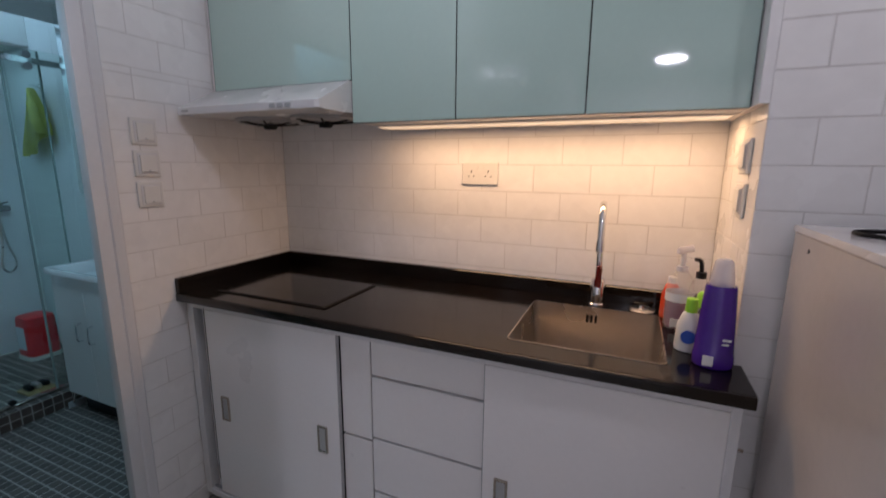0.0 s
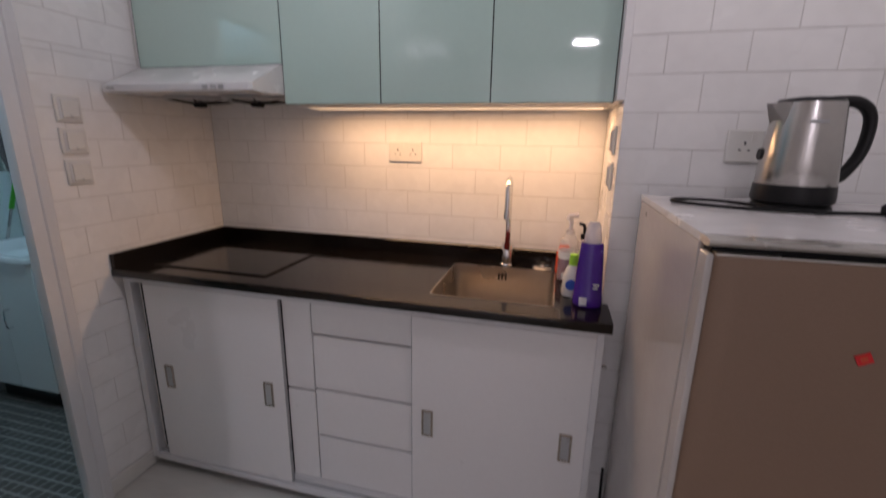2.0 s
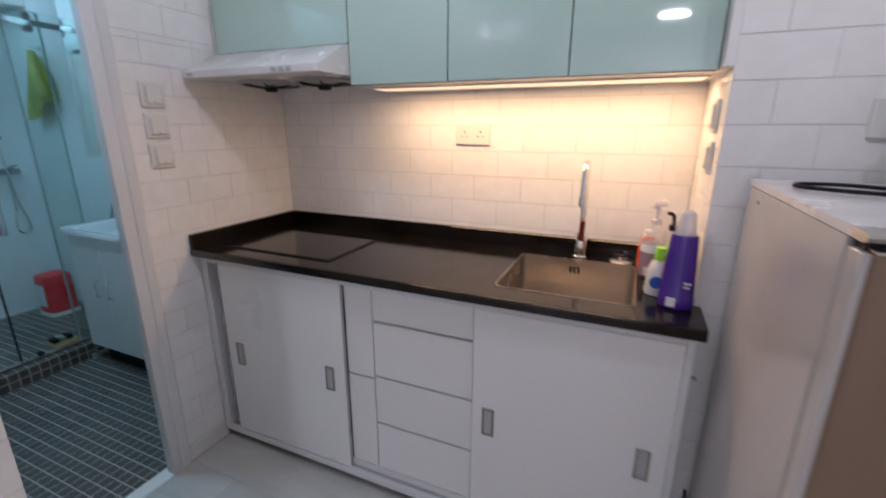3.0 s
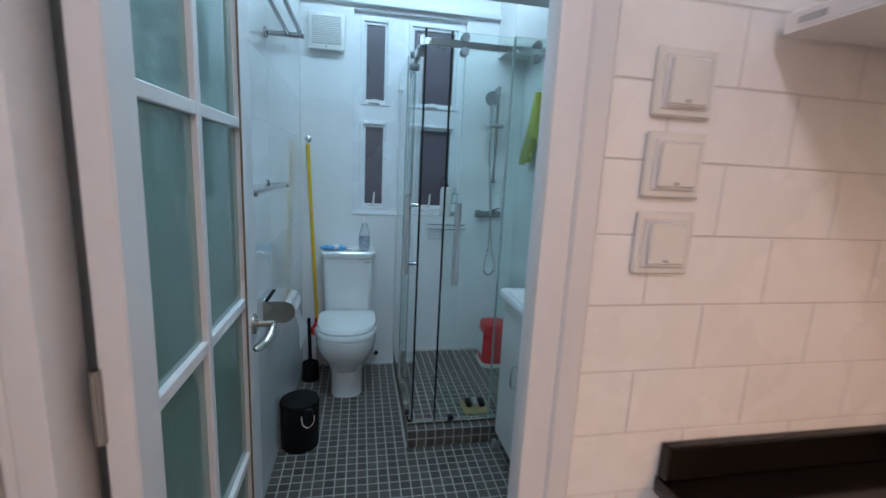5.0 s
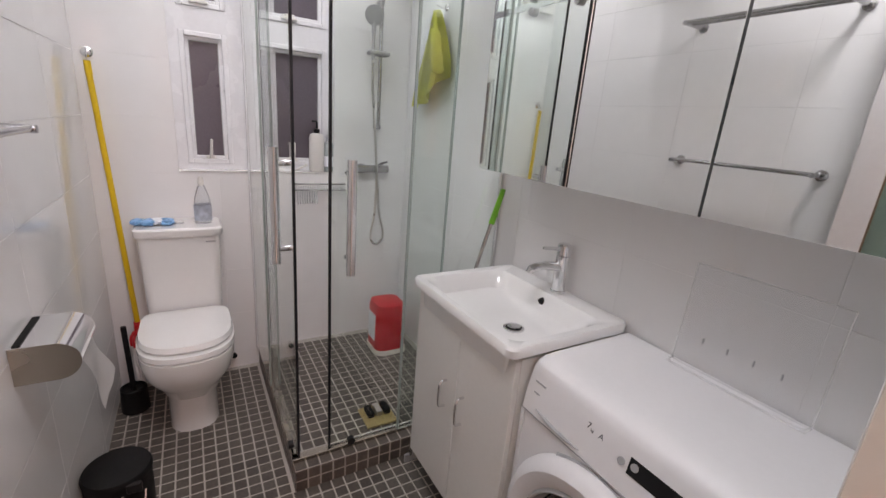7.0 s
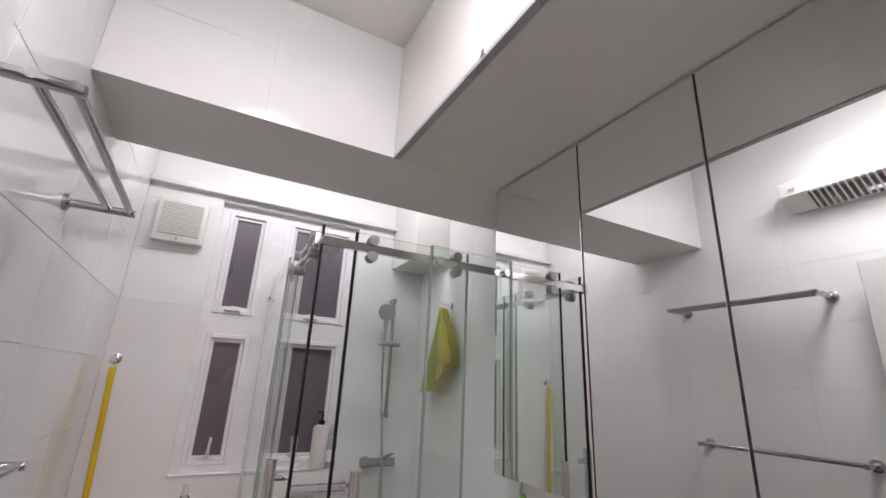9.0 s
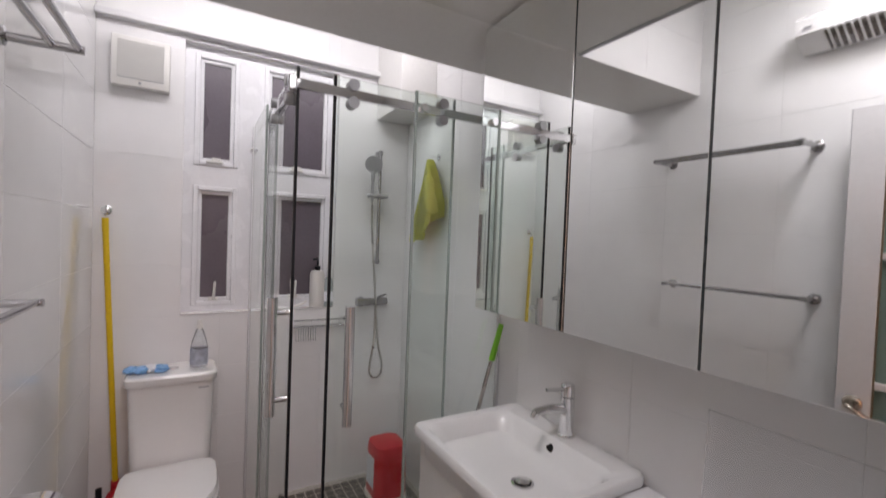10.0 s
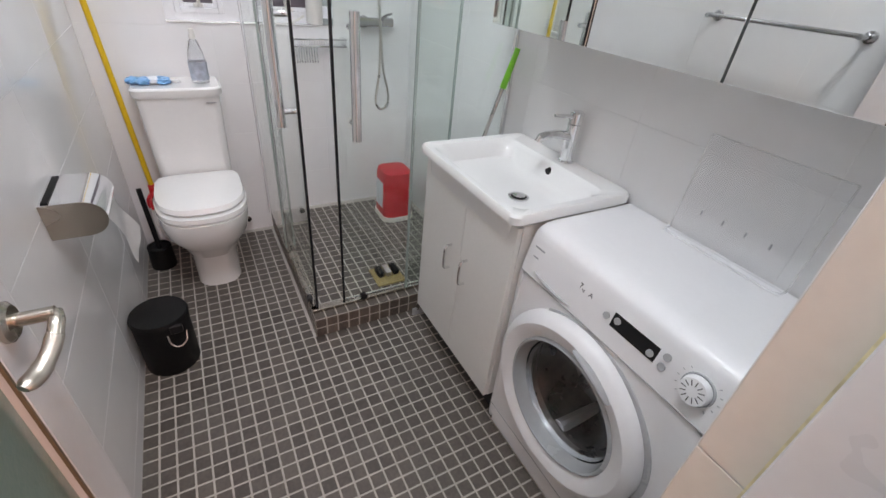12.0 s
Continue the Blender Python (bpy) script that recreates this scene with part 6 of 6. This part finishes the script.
toilet()
pole_and_brush()
rail(1.320, -1.392, -0.812, False)
rail(1.922, -1.425, -0.830, True)
paper_holder()
shower()
shower_fittings()
towel()
vanity()
washer()
mirror_cabinet()
bath_fixtures()

# ---- tiles and planks ----
bt = dict(w=0.50, h=0.25, joint=0.0014, thick=T, stagger=False)
kt = dict(w=0.2015, h=0.1015, joint=0.0026, thick=T, stagger=True)
tile_wall(wall_niche_back, M_TILE, "x", KB + T, -1, 0.0, NX, 1.01, 1.72, a_ref=0.0895, z_ref=1.439, **kt)
tile_wall(wall_niche_side, M_TILE, "y", NX + T, -1, NY, KB, 0.90, 1.70, a_ref=NY, z_ref=1.439, **kt)
tile_wall(wall_between, M_TILE, "y", -T, 1, 2.240, KB, 0.12, 1.72, a_ref=2.336, z_ref=1.439, **kt)
tile_wall(wall_between, M_TILE, "y", -T, 1, YC, 2.64, 1.72, KC, a_ref=2.336, z_ref=1.439, holes=((YC, 2.240, 0, 2.093),), **kt)
tile_wall(wall_corner, M_TILE, "x", YC - T, 1, 0.022, XC, ZK, KC, a_ref=XC, z_ref=1.439, **kt)
tile_wall(wall_corner, M_TILE, "y", XC - T, 1, 0.20, YC, ZK, KC, a_ref=YC, z_ref=1.439, **kt)
tile_wall(wall_fridge, M_TILE, "x", NY + T, -1, NX, XR, ZK, KC, a_ref=1.893, z_ref=1.439, **kt)
tile_wall(wall_towel, M_BTILE, "x", YL - T, 1, XW, -WT, 0.0, BC, a_ref=XW, z_ref=1.072, name="wall_tile", **bt)
tile_wall(wall_mirror, M_BTILE, "x", YB + T, -1, XW, -WT, 0.0, BC, a_ref=-0.865, z_ref=1.072, name="wall_tile", holes=((-1.31, -WT, 1.28, BC),), **bt)
tile_wall(wall_window, M_BTILE, "y", XW - T, 1, YL, YB, 0.0, BC, a_ref=YL, z_ref=1.080, name="wall_tile", holes=((WY0, WY1, WZ0, WZ1),), **bt)
tile_wall(beam, M_BTILE, "y", SX1 - T, 1, YL, CY, SZ, BC, a_ref=1.96, z_ref=SZ, name="wall_tile", **bt)
tile_wall(wall_between, M_BTILE, "y", -WT + T, -1, 2.240, YB, 0.0, BC, a_ref=2.240, z_ref=1.10, name="wall_tile", **bt)
tile_wall(wall_between, M_BTILE, "y", -WT + T, -1, YL, 2.240, 2.08, BC, a_ref=2.240, z_ref=1.10, name="wall_tile", **bt)
tile_wall(wall_between, M_CREAM, "x", 2.240 + T, -1, -WT, -0.082, 0.0, 2.03, a_ref=-WT, z_ref=1.083, name="wall_tile", w=0.3, h=0.25, joint=0.002, thick=T, stagger=False)

rng = random.Random(7)
for r in range(0, 29):
    y0 = KB - 0.55 - r * 0.2
    off = rng.uniform(-1.1, 0)
    x = off
    while x < XR:
        a, b = max(x, 0.012), min(x + 1.2, XR)
        if b - a > 0.03 and y0 > YS:
            piece("plank", floor_kitchen, M_PLANK, (a + b) / 2, y0 - 0.1, ZK - 0.003, (b - a - 0.0015, 0.1985, 0.006), 0.0006)
        x += 1.2


def mosaic(parent, mat, spots, n_parts, near):
    """Small square tiles: those nearest to a place as parts, the rest as one mesh."""
    spots = sorted(spots, key=lambda s: (s[0] - near[0]) ** 2 + (s[1] - near[1]) ** 2)
    for x, y, z, size in spots[:n_parts]:
        piece("mosaic_tile", parent, mat, x, y, z, size, 0.0012)
    verts, faces = [], []
    for x, y, z, (a, b, c) in spots[n_parts:]:
        k = len(verts)
        e = 0.0012
        for zz, s in ((-c / 2, 0), (c / 2 - e, 0), (c / 2, e)):
            verts += [(x + sx * (a / 2 - s), y + sy * (b / 2 - s), z + zz) for sx, sy in ((-1, -1), (1, -1), (1, 1), (-1, 1))]
        for q in (0, 4):
            faces += [(k + q + i, k + q + (i + 1) % 4, k + q + 4 + (i + 1) % 4, k + q + 4 + i) for i in range(4)]
        faces.append((k + 8, k + 9, k + 10, k + 11))
    if faces:
        me = bpy.data.meshes.new("mosaic_rest")
        o = ORIGIN[parent]
        me.from_pydata([Vector(v) - o for v in verts], [], faces)
        me.materials.append(mat)
        ob = tagged(new("mosaic_rest", me), "small dark square floor tiles", "", "", "stuff")
        ob.parent = parent


P, S = 0.0485, 0.0422
spots = []
for i in range(52):
    for j in range(32):
        x, y = -0.052 - 0.024 - i * P, YL + 0.022 + j * P
        if x - S / 2 < XW or y + S / 2 > YB or (x < -1.46 and y > 2.19):
            continue
        spots.append((x, y, -0.0005, (S, S, 0.007)))
mosaic(floor_bathroom, M_MOSAIC, spots, 300, (-1.2, 2.05))
tray = bpy.data.objects["shower_tray"]
spots = []
for i in range(21):
    for j in range(17):
        x, y = -1.452 - 0.024 - i * P, 2.188 + 0.024 + j * P
        if x - S / 2 > XW and y + S / 2 < YB:
            spots.append((x, y, 0.0965, (S, S, 0.007)))
mosaic(tray, M_MOSAIC, spots, 120, (-1.6, 2.4))
for j in range(17):
    for zc in (0.024, 0.0725):
        y = 2.188 + 0.024 + j * P
        if y < 2.70:
            piece("curb_tile", tray, M_CURB, -1.4555, y, zc, (0.007, S, S), 0.0012)
for i in range(20):
    for zc in (0.024, 0.0725):
        piece("curb_tile", tray, M_CURB, -1.452 - 0.024 - i * P, 2.1915, zc, (S, 0.007, S), 0.0012)
